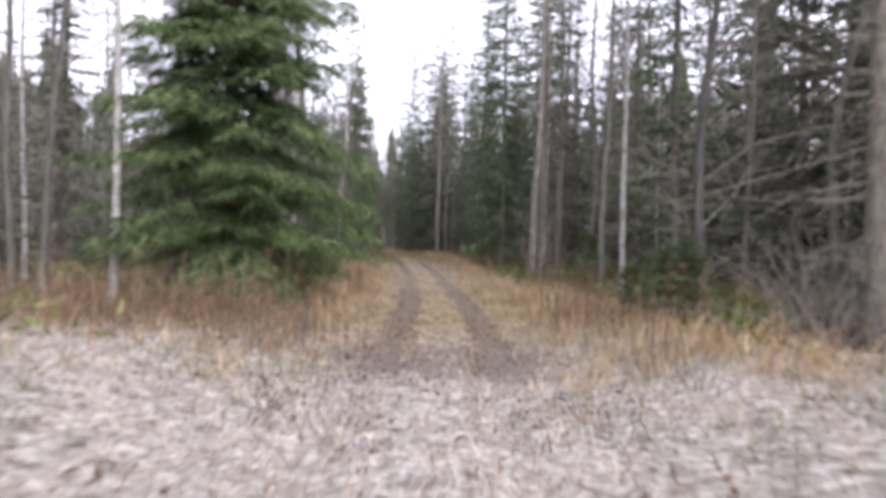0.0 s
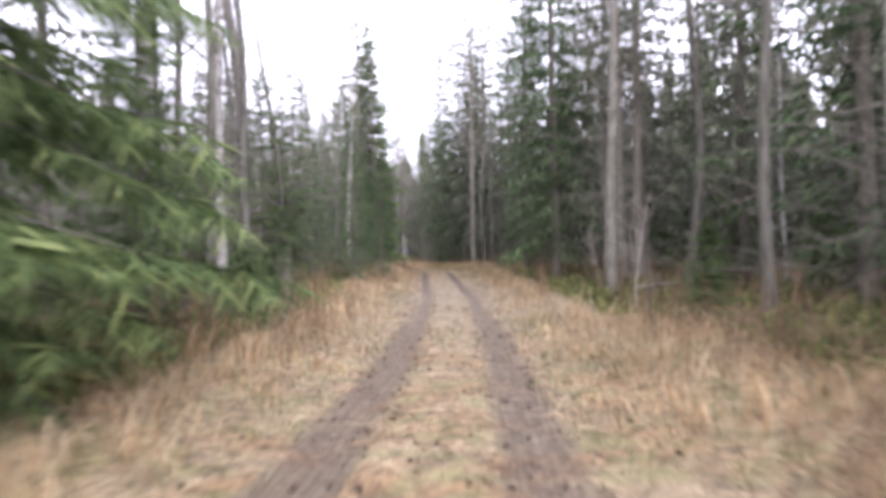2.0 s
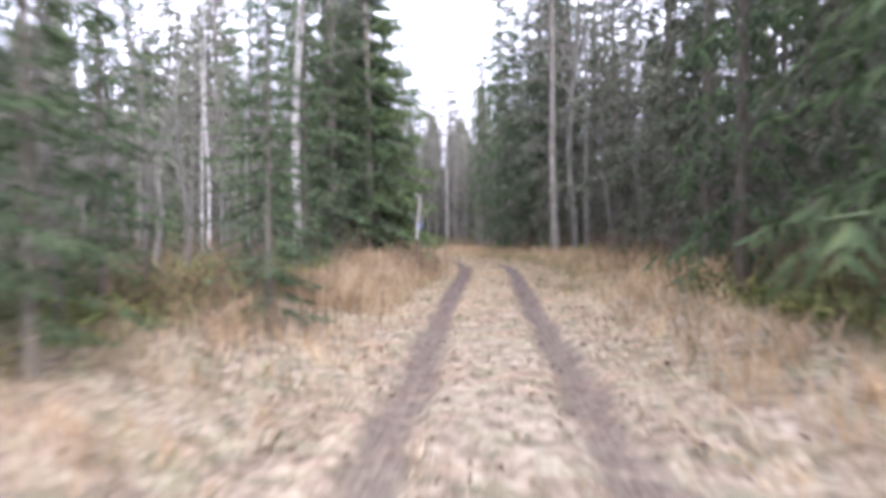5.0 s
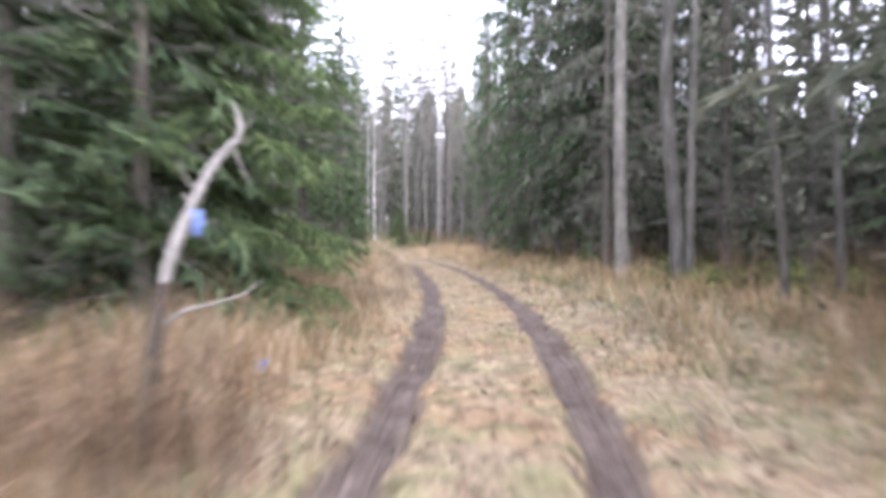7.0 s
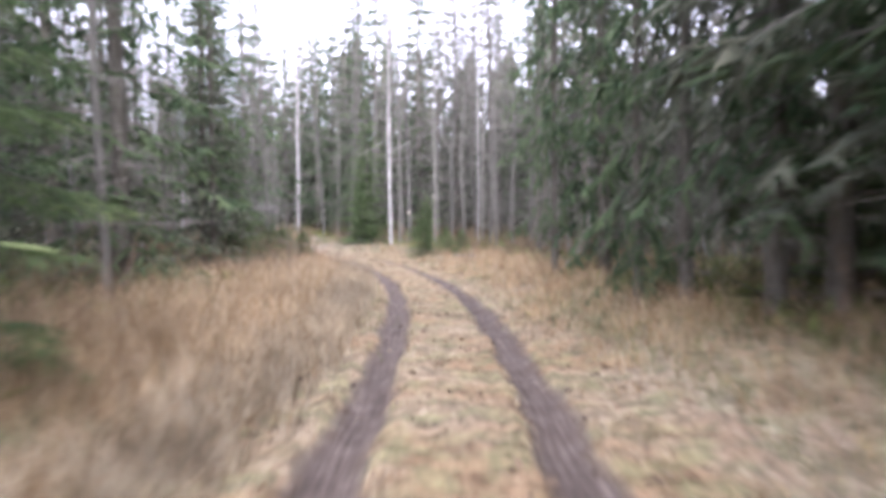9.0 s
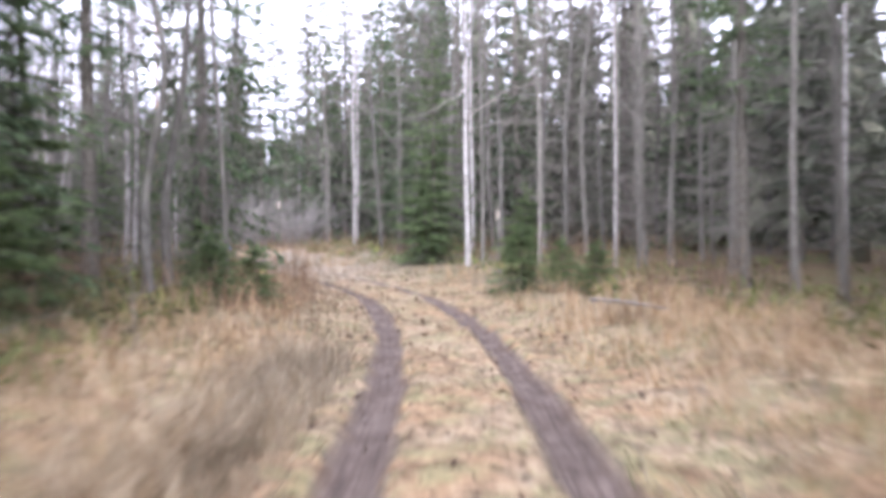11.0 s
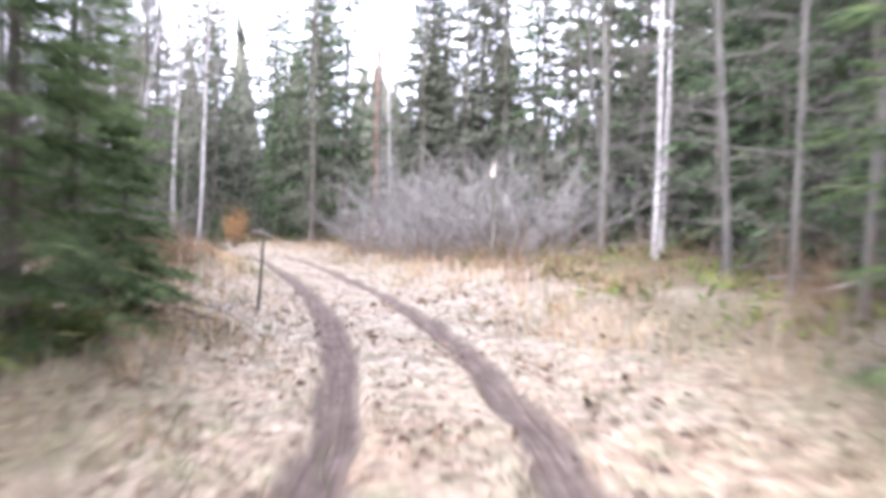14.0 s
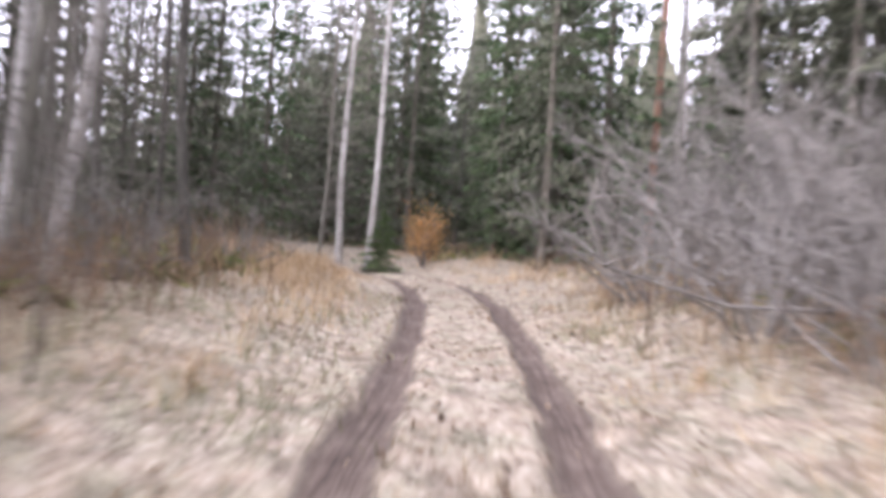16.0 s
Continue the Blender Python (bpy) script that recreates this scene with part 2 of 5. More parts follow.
class Pile:
    """Gathers triangles."""

    def __init__(self):
        self.v, self.t, self.n = [], [], 0

    def add(self, verts, tris):
        self.v.append(np.asarray(verts, float).reshape(-1, 3))
        self.t.append(np.asarray(tris, int).reshape(-1, 3) + self.n)
        self.n += len(self.v[-1])

    def tube(self, pts, radii, sides=6):
        pts, radii = np.asarray(pts, float), np.asarray(radii, float)
        tang = np.gradient(pts, axis=0)
        tang /= np.linalg.norm(tang, axis=1)[:, None] + 1e-9
        ref = np.where(np.abs(tang[:, 2:3]) > 0.8, np.array([[1.0, 0, 0]]), np.array([[0, 0, 1.0]]))
        u = np.cross(tang, ref)
        u /= np.linalg.norm(u, axis=1)[:, None] + 1e-9
        w = np.cross(tang, u)
        a = np.arange(sides) * 2 * math.pi / sides
        ring = pts[:, None] + radii[:, None, None] * (u[:, None] * np.cos(a)[None, :, None] + w[:, None] * np.sin(a)[None, :, None])
        n = len(pts)
        i = np.arange(n - 1)[:, None] * sides
        k, k2 = np.arange(sides)[None], (np.arange(sides)[None] + 1) % sides
        p, q, r, s = i + k, i + k2, i + sides + k2, i + sides + k
        self.add(ring.reshape(-1, 3), np.concatenate([np.stack([p, q, r], -1).reshape(-1, 3), np.stack([p, r, s], -1).reshape(-1, 3)]))

    def sprays(self, base, tip, width, sag=0.0):
        """Pointed flat sprays: base and tip (N,3), width (N,3) sideways, sag lowers the middle."""
        mid = base * 0.6 + tip * 0.4
        mid[:, 2] -= sag
        v = np.stack([base, mid + width, tip, mid - width], 1)
        k = np.arange(len(base))[:, None] * 4
        self.add(v, np.concatenate([k + [[0, 1, 2]], k + [[0, 2, 3]]]))

    def shoots(self, base, tip, width):
        """Slim pointed shoots of needles, one triangle each."""
        base, tip, width = base.reshape(-1, 3), tip.reshape(-1, 3), width.reshape(-1, 3)
        self.add(np.stack([base - width, base + width, tip], 1), np.arange(len(base) * 3))

    def mesh(self, name, mat, smooth=False):
        return soup(name, np.concatenate(self.v), np.concatenate(self.t), mat, smooth)


def part(name, mesh, parent, label=""):
    ob = new(name, mesh)
    ob.parent = parent
    if label:
        ob["label"] = label
    return ob


def unit(v):
    return v / (np.linalg.norm(v, axis=-1, keepdims=True) + 1e-9)



# ---- the lie of the land ----
# centre line of the track: forward of the first pose, along the drive, and on past its end
DRIVE = np.array([r[1:4] for r in ROWS])
RUN = np.array([r[0] for r in ROWS])
PACE = np.gradient(DRIVE, RUN, axis=0)
LINE, LINE_Z = [(-0.38, -60.0), (-0.38, -30.0), (-0.38, -8.0)], [0.0, 0.0, 0.0]
for i in range(len(RUN) - 1):
    for u in np.arange(0, 1, 0.25 / (RUN[i + 1] - RUN[i])):
        gap = RUN[i + 1] - RUN[i]
        p = ((2 * u ** 3 - 3 * u ** 2 + 1) * DRIVE[i] + (u ** 3 - 2 * u ** 2 + u) * gap * PACE[i]
             + (3 * u ** 2 - 2 * u ** 3) * DRIVE[i + 1] + (u ** 3 - u ** 2) * gap * PACE[i + 1])
        aside = -0.38 * np.clip((5.5 - RUN[i] - u * gap) / 2.5, 0, 1)
        LINE.append((p[0] + aside, p[1]))
        LINE_Z.append(p[2] - EYE)
LINE.append((ROWS[-1][1], ROWS[-1][2]))
LINE_Z.append(ROWS[-1][3] - EYE)
hx, hy = -math.sin(radians(57.5)), math.cos(radians(57.5))
for d, off, up in ((5, 0.0, 0.07), (10, 0.1, 0.2), (15, 0.5, 0.31), (19, 1.4, 0.38), (23, 4.0, 0.4), (27, 8.0, 0.37), (34, 18.0, 0.25), (48, 40.0, 0.0)):
    LINE.append((ROWS[-1][1] + hx * d - hy * off, ROWS[-1][2] + hy * d + hx * off))
    LINE_Z.append(ROWS[-1][3] - EYE + up)


def smooth_line(points, heights, step=0.25):
    p = np.array(points, float)
    d = np.concatenate(([0], np.cumsum(np.hypot(*np.diff(p, axis=0).T))))
    s = np.arange(0, d[-1], step)
    out = np.stack([np.interp(s, d, p[:, 0]), np.interp(s, d, p[:, 1]), np.interp(s, d, heights)], 1)
    for col, width in ((0, 17), (1, 17), (2, 41)):
        pad = width // 2
        v = np.pad(out[:, col], pad, mode="reflect", reflect_type="odd")
        out[:, col] = np.convolve(v, np.ones(width) / width, "valid")
    return out


ROAD = smooth_line(LINE, LINE_Z)
TAN = np.gradient(ROAD[:, :2], axis=0)
TAN /= np.linalg.norm(TAN, axis=1)[:, None]
S0 = 60.0  # run of the line before the first pose


def road_coords(x, y):
    """Run along the track (0 at the first pose), distance to its right, and the track's height there."""
    x, y = np.atleast_1d(np.asarray(x, float)), np.atleast_1d(np.asarray(y, float))
    s, lat, z = np.empty(len(x)), np.empty(len(x)), np.empty(len(x))
    for a in range(0, len(x), 4000):
        dx, dy = x[a:a + 4000, None] - ROAD[None, :, 0], y[a:a + 4000, None] - ROAD[None, :, 1]
        k = np.argmin(dx * dx + dy * dy, axis=1)
        i = np.arange(len(k))
        ddx, ddy = dx[i, k], dy[i, k]
        s[a:a + 4000] = k * 0.25 - S0 + ddx * TAN[k, 0] + ddy * TAN[k, 1]
        side = np.sign(ddx * TAN[k, 1] - ddy * TAN[k, 0])
        lat[a:a + 4000] = side * np.hypot(ddx, ddy)
        z[a:a + 4000] = ROAD[k, 2]
    return s, lat, z


def wave(x, y):
    return (np.sin(x * 0.9 + 1.3 * np.sin(y * 0.37)) * np.cos(y * 0.8 + 0.7 * np.sin(x * 0.53)) * 0.5
            + np.sin(x * 2.3 + y * 1.1) * np.cos(y * 2.9 - x * 0.7) * 0.25 + np.sin(x * 0.21 + 2.0) * np.cos(y * 0.17) * 0.9)


FIT = np.linalg.lstsq(np.c_[ROAD[:, :2], np.ones(len(ROAD))], ROAD[:, 2], rcond=None)[0]


def ground_height(x, y):
    s, lat, z = road_coords(x, y)
    x, y = np.atleast_1d(np.asarray(x, float)), np.atleast_1d(np.asarray(y, float))
    a = np.abs(lat)
    wide = np.clip(FIT[0] * x + FIT[1] * y + FIT[2], -3, 13)  # the hillside at large
    far = np.clip((a - 10) / 32, 0, 1)
    z = z + (wide - z) * far * far * (3 - 2 * far)
    rough = np.clip((a - 1.6) / 3.0, 0, 1)
    bank = 0.26 * np.clip((a - 1.15) / 1.6, 0, 1) ** 1.5
    rise = np.clip((s - 92) / 14, 0, 1) * (0.05 * np.clip(a - 2.5, 0, 24) + 0.02 * np.clip(lat, 0, 20)) * (1 - far)
    return z + bank + rise + 0.13 * rough * wave(x, y)


# ---- ground: one sheet to the horizon, and the track laid on it ----
def axis_steps(lo, hi, near, step):
    a = list(np.arange(lo, hi + step, step))
    d = step
    while a[-1] < near:
        d *= 1.35
        a.append(a[-1] + d)
        a.insert(0, a[0] - d)
    return np.array(a)


def build_ground():
    gx, gy = axis_steps(-75, 40, 1800, 1.0), axis_steps(-15, 160, 1800, 1.0)
    x, y = np.meshgrid(gx, gy)
    x, y = x.ravel(), y.ravel()
    z = ground_height(x, y)
    s, lat, _ = road_coords(x, y)
    z -= np.where(np.abs(lat) < 6.0, 0.3, 0.0)
    nx, ny = len(gx), len(gy)
    i = (np.arange(ny - 1)[:, None] * nx + np.arange(nx - 1)[None]).ravel()
    tris = np.concatenate([np.stack([i, i + 1, i + nx + 1], 1), np.stack([i, i + nx + 1, i + nx], 1)])
    ob = new("ground", soup("ground", np.stack([x, y, z], 1), tris, GROUND, True))
    tagged(ob, "dark forest floor of needle litter and moss", "ground", kind="structure")


RUT = 0.70


def rut_depth(s):
    return 0.03 + 0.07 * np.clip((s - 22) / 25, 0, 1)


def build_track():
    ks = np.arange(int((S0 - 7) / 0.25), len(ROAD) - 8)
    lat = np.concatenate([np.arange(-7.6, -1.5, 0.4), np.arange(-1.5, 1.51, 0.1), np.arange(1.9, 7.7, 0.4)])
    c, t = ROAD[ks], TAN[ks]
    x = c[:, 0:1] + t[:, 1:2] * lat[None]
    y = c[:, 1:2] - t[:, 0:1] * lat[None]
    s = np.repeat((ks * 0.25 - S0)[:, None], len(lat), 1)
    lt = np.repeat(lat[None], len(ks), 0)
    z = ground_height(x.ravel(), y.ravel()).reshape(x.shape)
    rng = np.random.default_rng(4)
    wob = 0.03 * np.sin(s * 0.31) + 0.018 * np.sin(s * 1.9 + 1) + 0.022 * np.sin(s * 4.3 + 2 * np.sin(s * 1.1))
    rut = np.exp(-((np.abs(lt + wob) - RUT) / (0.22 + 0.05 * np.clip((46 - s) / 12, 0, 1) + 0.02 * np.sin(s * 0.7) + 0.015 * np.sin(s * 2.7 + lt))) ** 4)
    z -= rut * rut_depth(s) * (1 + 0.2 * np.sin(s * 3.1 + lt * 2))
    z += 0.035 * np.exp(-((np.abs(np.abs(lt + wob) - RUT) - 0.25) / 0.07) ** 2) * (0.5 + rng.random(z.shape)) * np.clip((s - 20) / 20, 0.2, 1)
    z += (1 - rut) * 0.02 * rng.random(z.shape) + 0.025 * np.exp(-(lt / 0.45) ** 4)
    z -= np.clip((np.abs(lt) - 7.0) / 0.6, 0, 1) * 0.25
    broad = np.exp(-((np.abs(lt) - 0.76) / 0.38) ** 4) * np.clip((50 - s) / 24, 0, 1) * np.clip((s - 5) / 5, 0.15, 1)
    mud = np.clip(np.maximum(rut * np.clip((s - 2) / 10, 0.1, 1) * np.clip(0.58 + 0.42 * (s - 36) / 16, 0.58, 1), broad * 0.62), 0, 1)
    patch = np.exp(-((s - 9.5) / 2.6) ** 2) * np.exp(-(lt / 1.9) ** 4) * 0.68
    mud = np.maximum(mud, patch)
    gravel = np.clip((4.2 - s) / 1.5, 0, 1) * np.clip((-lt - 1.6) / 1.0, 0, 1) * 0.8
    mud = np.maximum(mud, gravel)
    wood = np.clip((np.abs(lt) - 4.6) / 1.2, 0, 1) * np.clip((s - 9) / 6, 0, 1)
    edge = np.clip((s - 14) / 3, 0, 1) * np.clip((np.where(lt > 0, 47, 71) - s) / 4, 0, 1)
    wood = np.maximum(wood, 0.9 * edge * np.clip((np.abs(lt) - np.where(lt > 0, 2.7, 3.1)) / 0.9, 0, 1))
    wood = np.maximum(wood, np.maximum(np.clip((np.abs(lt) - 6.3) / 1.2, 0, 1), np.clip((-2.5 - s) / 4, 0, 1)))
    # around s 99 the darker floor colour reaches in closer to the ruts
    floor_span = np.exp(-((s - 99) / 10) ** 4)
    wood = np.maximum(wood, 0.75 * np.exp(-((s - 117.5) / 6) ** 4) * np.clip((-lt - 2.3) / 0.8, 0, 1))
    wood = np.maximum(wood, 0.9 * np.exp(-((s - 105) / 6) ** 4) * np.clip((lt - 2.3) / 0.8, 0, 1))
    wood = np.maximum(wood, floor_span * np.maximum(0.8 * np.clip((lt - 1.7) / 1.0, 0, 1), 0.85 * np.clip((-lt - 1.4) / 1.0, 0, 1)))
    pale = np.clip((13 - s) / 5, 0, 1) * 0.95 * np.clip((8.4 - np.abs(lt)) / 2.5, 0, 1) + 0.5 * np.clip((s - 97) / 12, 0, 1) + 0.3 * np.exp(-((s - 35) / 10) ** 2) + 0.35 * np.exp(-((s - 62) / 7) ** 2) * np.clip((lt - 1.3) / 0.6, 0, 1)
    ns, nl = x.shape
    i = (np.arange(ns - 1)[:, None] * nl + np.arange(nl - 1)[None]).ravel()
    tris = np.concatenate([np.stack([i, i + 1, i + nl + 1], 1), np.stack([i, i + nl + 1, i + nl], 1)])
    me = soup("track", np.stack([x.ravel(), y.ravel(), z.ravel()], 1), tris, TRACK, True)
    at = me.color_attributes.new("wear", "FLOAT_COLOR", "POINT")
    at.data.foreach_set("color", np.stack([mud.ravel(), wood.ravel(), np.clip(pale, 0, 1).ravel(), np.ones(mud.size)], 1).astype(np.float32).ravel())
    run = me.attributes.new("run", "FLOAT_VECTOR", "POINT")
    run.data.foreach_set("vector", np.stack([lt.ravel(), s.ravel(), np.zeros(lt.size)], 1).astype(np.float32).ravel())
    tagged(new("track", me), "rutted dirt forest track with a grassy crown", "road", kind="structure")


build_ground()
build_track()


# ---- trees ----
def wander(rng, h, n, sway, lean=(0, 0)):
    """Points of a stem from the ground up."""
    u = np.linspace(0, 1, n)
    p = np.zeros((n, 3))
    p[:, 2] = u * h
    for ax in (0, 1):
        p[:, ax] = lean[ax] * u * h + sway * (np.sin(u * rng.uniform(2, 5) + rng.uniform(0, 6)) + 0.4 * np.sin(u * rng.uniform(8, 14) + rng.uniform(0, 6)))
        p[:, ax] -= p[0, ax]
    p[0, 2] = -0.35
    return p


def spruce(seed, h, spread, bare=0.06, gap=0.5, twigs=5, fine=2, needles=None, per=5, thick=0.017, hero=False):
    """A spruce: trunk, drooping boughs, and needle sprays along them."""
    rng = np.random.default_rng(seed)
    root = new("spruce_tree")
    r0 = 0.0075 * h + 0.015
    pts = wander(rng, h, 14, 0.05)
    u = np.linspace(0, 1, 14)
    trunk = Pile()
    rad = r0 * (1 - u) ** 0.8 + 0.008
    rad[0] *= 1.45
    rad[1] *= 1.08
    trunk.tube(pts, rad, 9)
    part("trunk", trunk.mesh("spruce_trunk", SPRUCE_BARK, True), root)
    zs, phi = [], []
    z = h * bare + 0.15
    while z < h * 0.985:
        n = per if z < h * 0.85 else 4
        a0 = rng.uniform(0, 6.28)
        for k in range(n):
            zs.append(z + rng.uniform(-0.5, 0.5) * gap)
            phi.append(a0 + k * 6.283 / n + rng.uniform(-0.4, 0.4))
        z += gap * (1.15 - 0.55 * z / h) * (1.7 if hero and z > 0.45 * h else 1.3 if z > 0.5 * h else 1.0)
    zs, phi = np.array(zs), np.array(phi)
    f = np.clip(zs / h, 0, 1)
    L = (spread * np.clip(1 - f, 0, 1) ** 0.75 * np.clip((0.92 if hero else 0.55) + f * 2.2, 0, 1) + 0.12) * rng.uniform(0.6, 1.15, len(zs))
    d = np.stack([np.cos(phi), np.sin(phi), np.zeros_like(phi)], 1)
    side = np.stack([-np.sin(phi), np.cos(phi), np.zeros_like(phi)], 1)
    rise = -0.18 + 0.75 * f ** 1.3 + rng.uniform(-0.12, 0.12, len(zs))
    origin = np.stack([np.interp(zs, pts[:, 2], pts[:, 0]), np.interp(zs, pts[:, 2], pts[:, 1]), zs], 1)

    def along(t):
        """Places on every bough at the fractions t (B, T)."""
        drop = rise[:, None] * t - 0.55 * t ** 2 + 0.38 * t ** 3
        return origin[:, None] + L[:, None, None] * (d[:, None] * t[..., None] + np.array([0, 0, 1.0]) * drop[..., None])

    wood = Pile()
    ax = along(np.tile(np.array([0, 0.35, 0.8]), (len(zs), 1)))
    wide = np.array([0, 0, 1.0]) * (0.006 * L + 0.005)[:, None]
    wood.shoots(ax[:, 0], ax[:, 1], wide)
    wood.shoots(ax[:, 0], ax[:, 1], side * (0.006 * L + 0.005)[:, None])
    wood.shoots(ax[:, 1], ax[:, 2], wide * 0.7)
    m = int(150 * min(max(bare, 0.12), 0.4) / 0.3)
    a, zz, ln = rng.uniform(0, 6.28, m), rng.uniform(0.03, max(bare + 0.08, 0.2), m) * h, rng.uniform(0.4, 1.8, m)
    q = np.stack([np.interp(zz, pts[:, 2], pts[:, 0]), np.interp(zz, pts[:, 2], pts[:, 1]), zz], 1)
    out = np.stack([np.cos(a), np.sin(a), rng.uniform(-0.45, 0.1, m)], 1)
    e = q + out * (ln * 0.6)[:, None]
    thin = np.array([0, 0, 1.0]) * (0.008 + 0.005 * rng.random(m))[:, None]
    wood.shoots(q, e + (e - q) * 0.2, thin)
    wood.shoots(e, e + unit(out + 0.4 * rng.standard_normal((m, 3)) + np.array([0, 0, -0.25])) * (ln * 0.5)[:, None], thin * 0.7)
    for _ in range(3):
        mid = q + (e - q) * rng.uniform(0.4, 1.1, (m, 1))
        wood.shoots(mid, mid + unit(out + 0.9 * rng.standard_normal((m, 3))) * (ln * 0.32)[:, None], thin * 0.6)
    part("branchwork", wood.mesh("spruce_boughs", TWIG), root)["kind"] = "stuff"
    B, T = len(zs), twigs
    slim, fork = (0.014, 0.026) if thick < 0.01 else (0.045, 0.06)
    t = (np.arange(T)[None] + rng.uniform(0.1, 0.9, (B, T))) / T * 0.88 + 0.12
    base = along(t)
    crown = Pile()
    for sgn in (-1, 1):
        ln = np.minimum(0.36 * L[:, None] * (1.05 - 0.6 * t) + 0.10, 0.85) * rng.uniform(0.65, 1.25, (B, T))
        droop = -0.28 - 0.35 * rng.random((B, T)) + 0.35 * f[:, None]
        way = unit(d[:, None] * 0.62 + sgn * side[:, None] * rng.uniform(0.5, 1.0, (B, T))[..., None] + droop[..., None] * np.array([0, 0, 1.0]))
        flat = unit(np.cross(way, np.array([0, 0, 1.0])))
        crown.shoots(base, base + way * ln[..., None], flat * (slim * ln + thick)[..., None])
        for k in range(fine):
            g = (k + 0.35 + 0.4 * rng.random((B, T))) / (fine + 0.2)
            for sg in (-1, 1):
                sb = base + way * (ln * g)[..., None]
                sl = (ln * 0.5 * (1.15 - 0.6 * g) + 0.03) * rng.uniform(0.7, 1.3, (B, T))
                sw = unit(way * 0.7 + sg * flat * 0.7 + np.array([0, 0, -0.75]) * rng.random((B, T))[..., None])
                w2 = unit(np.cross(sw, np.array([0, 0, 1.0]) + 0.5 * rng.standard_normal((B, T, 3)))) * (fork * sl + thick)[..., None]
                crown.shoots(sb, sb + sw * sl[..., None], w2)
    tb = along(np.full((B, 1), 0.86))[:, 0]
    te = along(np.full((B, 1), 1.06))[:, 0]
    crown.sprays(tb, te, side * (0.05 * L + 0.02)[:, None])
    top = np.tile(np.array([[pts[-1, 0], pts[-1, 1], h - 0.5]]), (6, 1))
    crown.sprays(top, top + np.stack([0.12 * np.cos(np.arange(6)), 0.12 * np.sin(np.arange(6)), 0.5 + 0.1 * np.arange(6)], 1), np.tile([[0.03, 0.02, 0]], (6, 1)))
    part("crown", crown.mesh("spruce_crown", needles or NEEDLES), root)["kind"] = "stuff"
    return tagged(root, "dark green spruce with drooping boughs beside the track", "tree", "spruces of the wood")


def limb(pile, rng, start, way, length, r, level, curl=0.35, sides=4, kids=5):
    if level == 0:
        tip = np.array(start) + unit(np.array(way) + 0.2 * rng.standard_normal(3)) * length
        pile.sprays(np.array([start]), tip[None], unit(np.cross(np.array(way), rng.standard_normal(3)))[None] * 0.0045)
        return
    n = 4 if level > 1 else 2
    pts, p, v = [start], np.array(start, float), np.array(way, float)
    for k in range(n):
        v = unit(v + curl * rng.uniform(-0.6, 0.6, 3) + np.array([0, 0, 0.10]))
        p = p + v * length / n
        pts.append(p)
    pts = np.array(pts)
    pile.tube(pts, np.linspace(r, max(r * 0.25, 0.0025), n + 1), sides if level > 1 else 3)
    if level > 0:
        for k in range(kids):
            g = rng.uniform(0.2, 1.0)
            i = min(int(g * n), n - 1)
            q = pts[i] + (pts[i + 1] - pts[i]) * (g * n - i)
            w = unit(v * 0.6 + rng.standard_normal(3) * 0.6 + np.array([0, 0, 0.15]))
            limb(pile, rng, q, w, length * rng.uniform(0.3, 0.55) * (1.15 - 0.5 * g), max(r * 0.45, 0.003), level - 1, curl, 3, max(kids - 1, 2))


KINDS = {
    "birch_tree": (BIRCH, "white-barked birch with dark bands and bare twigs", "birches of the wood"),
    "grey_tree": (GREY_BARK, "slim leafless grey alder with bare branches", "leafless alders of the wood"),
    "aspen_tree": (ASPEN_BARK, "tall leafless aspen with pale olive-grey bark", "aspens of the wood"),
    "pine_tree": (PINE_BARK, "tall pine with a bare reddish trunk", "pines of the wood"),
}


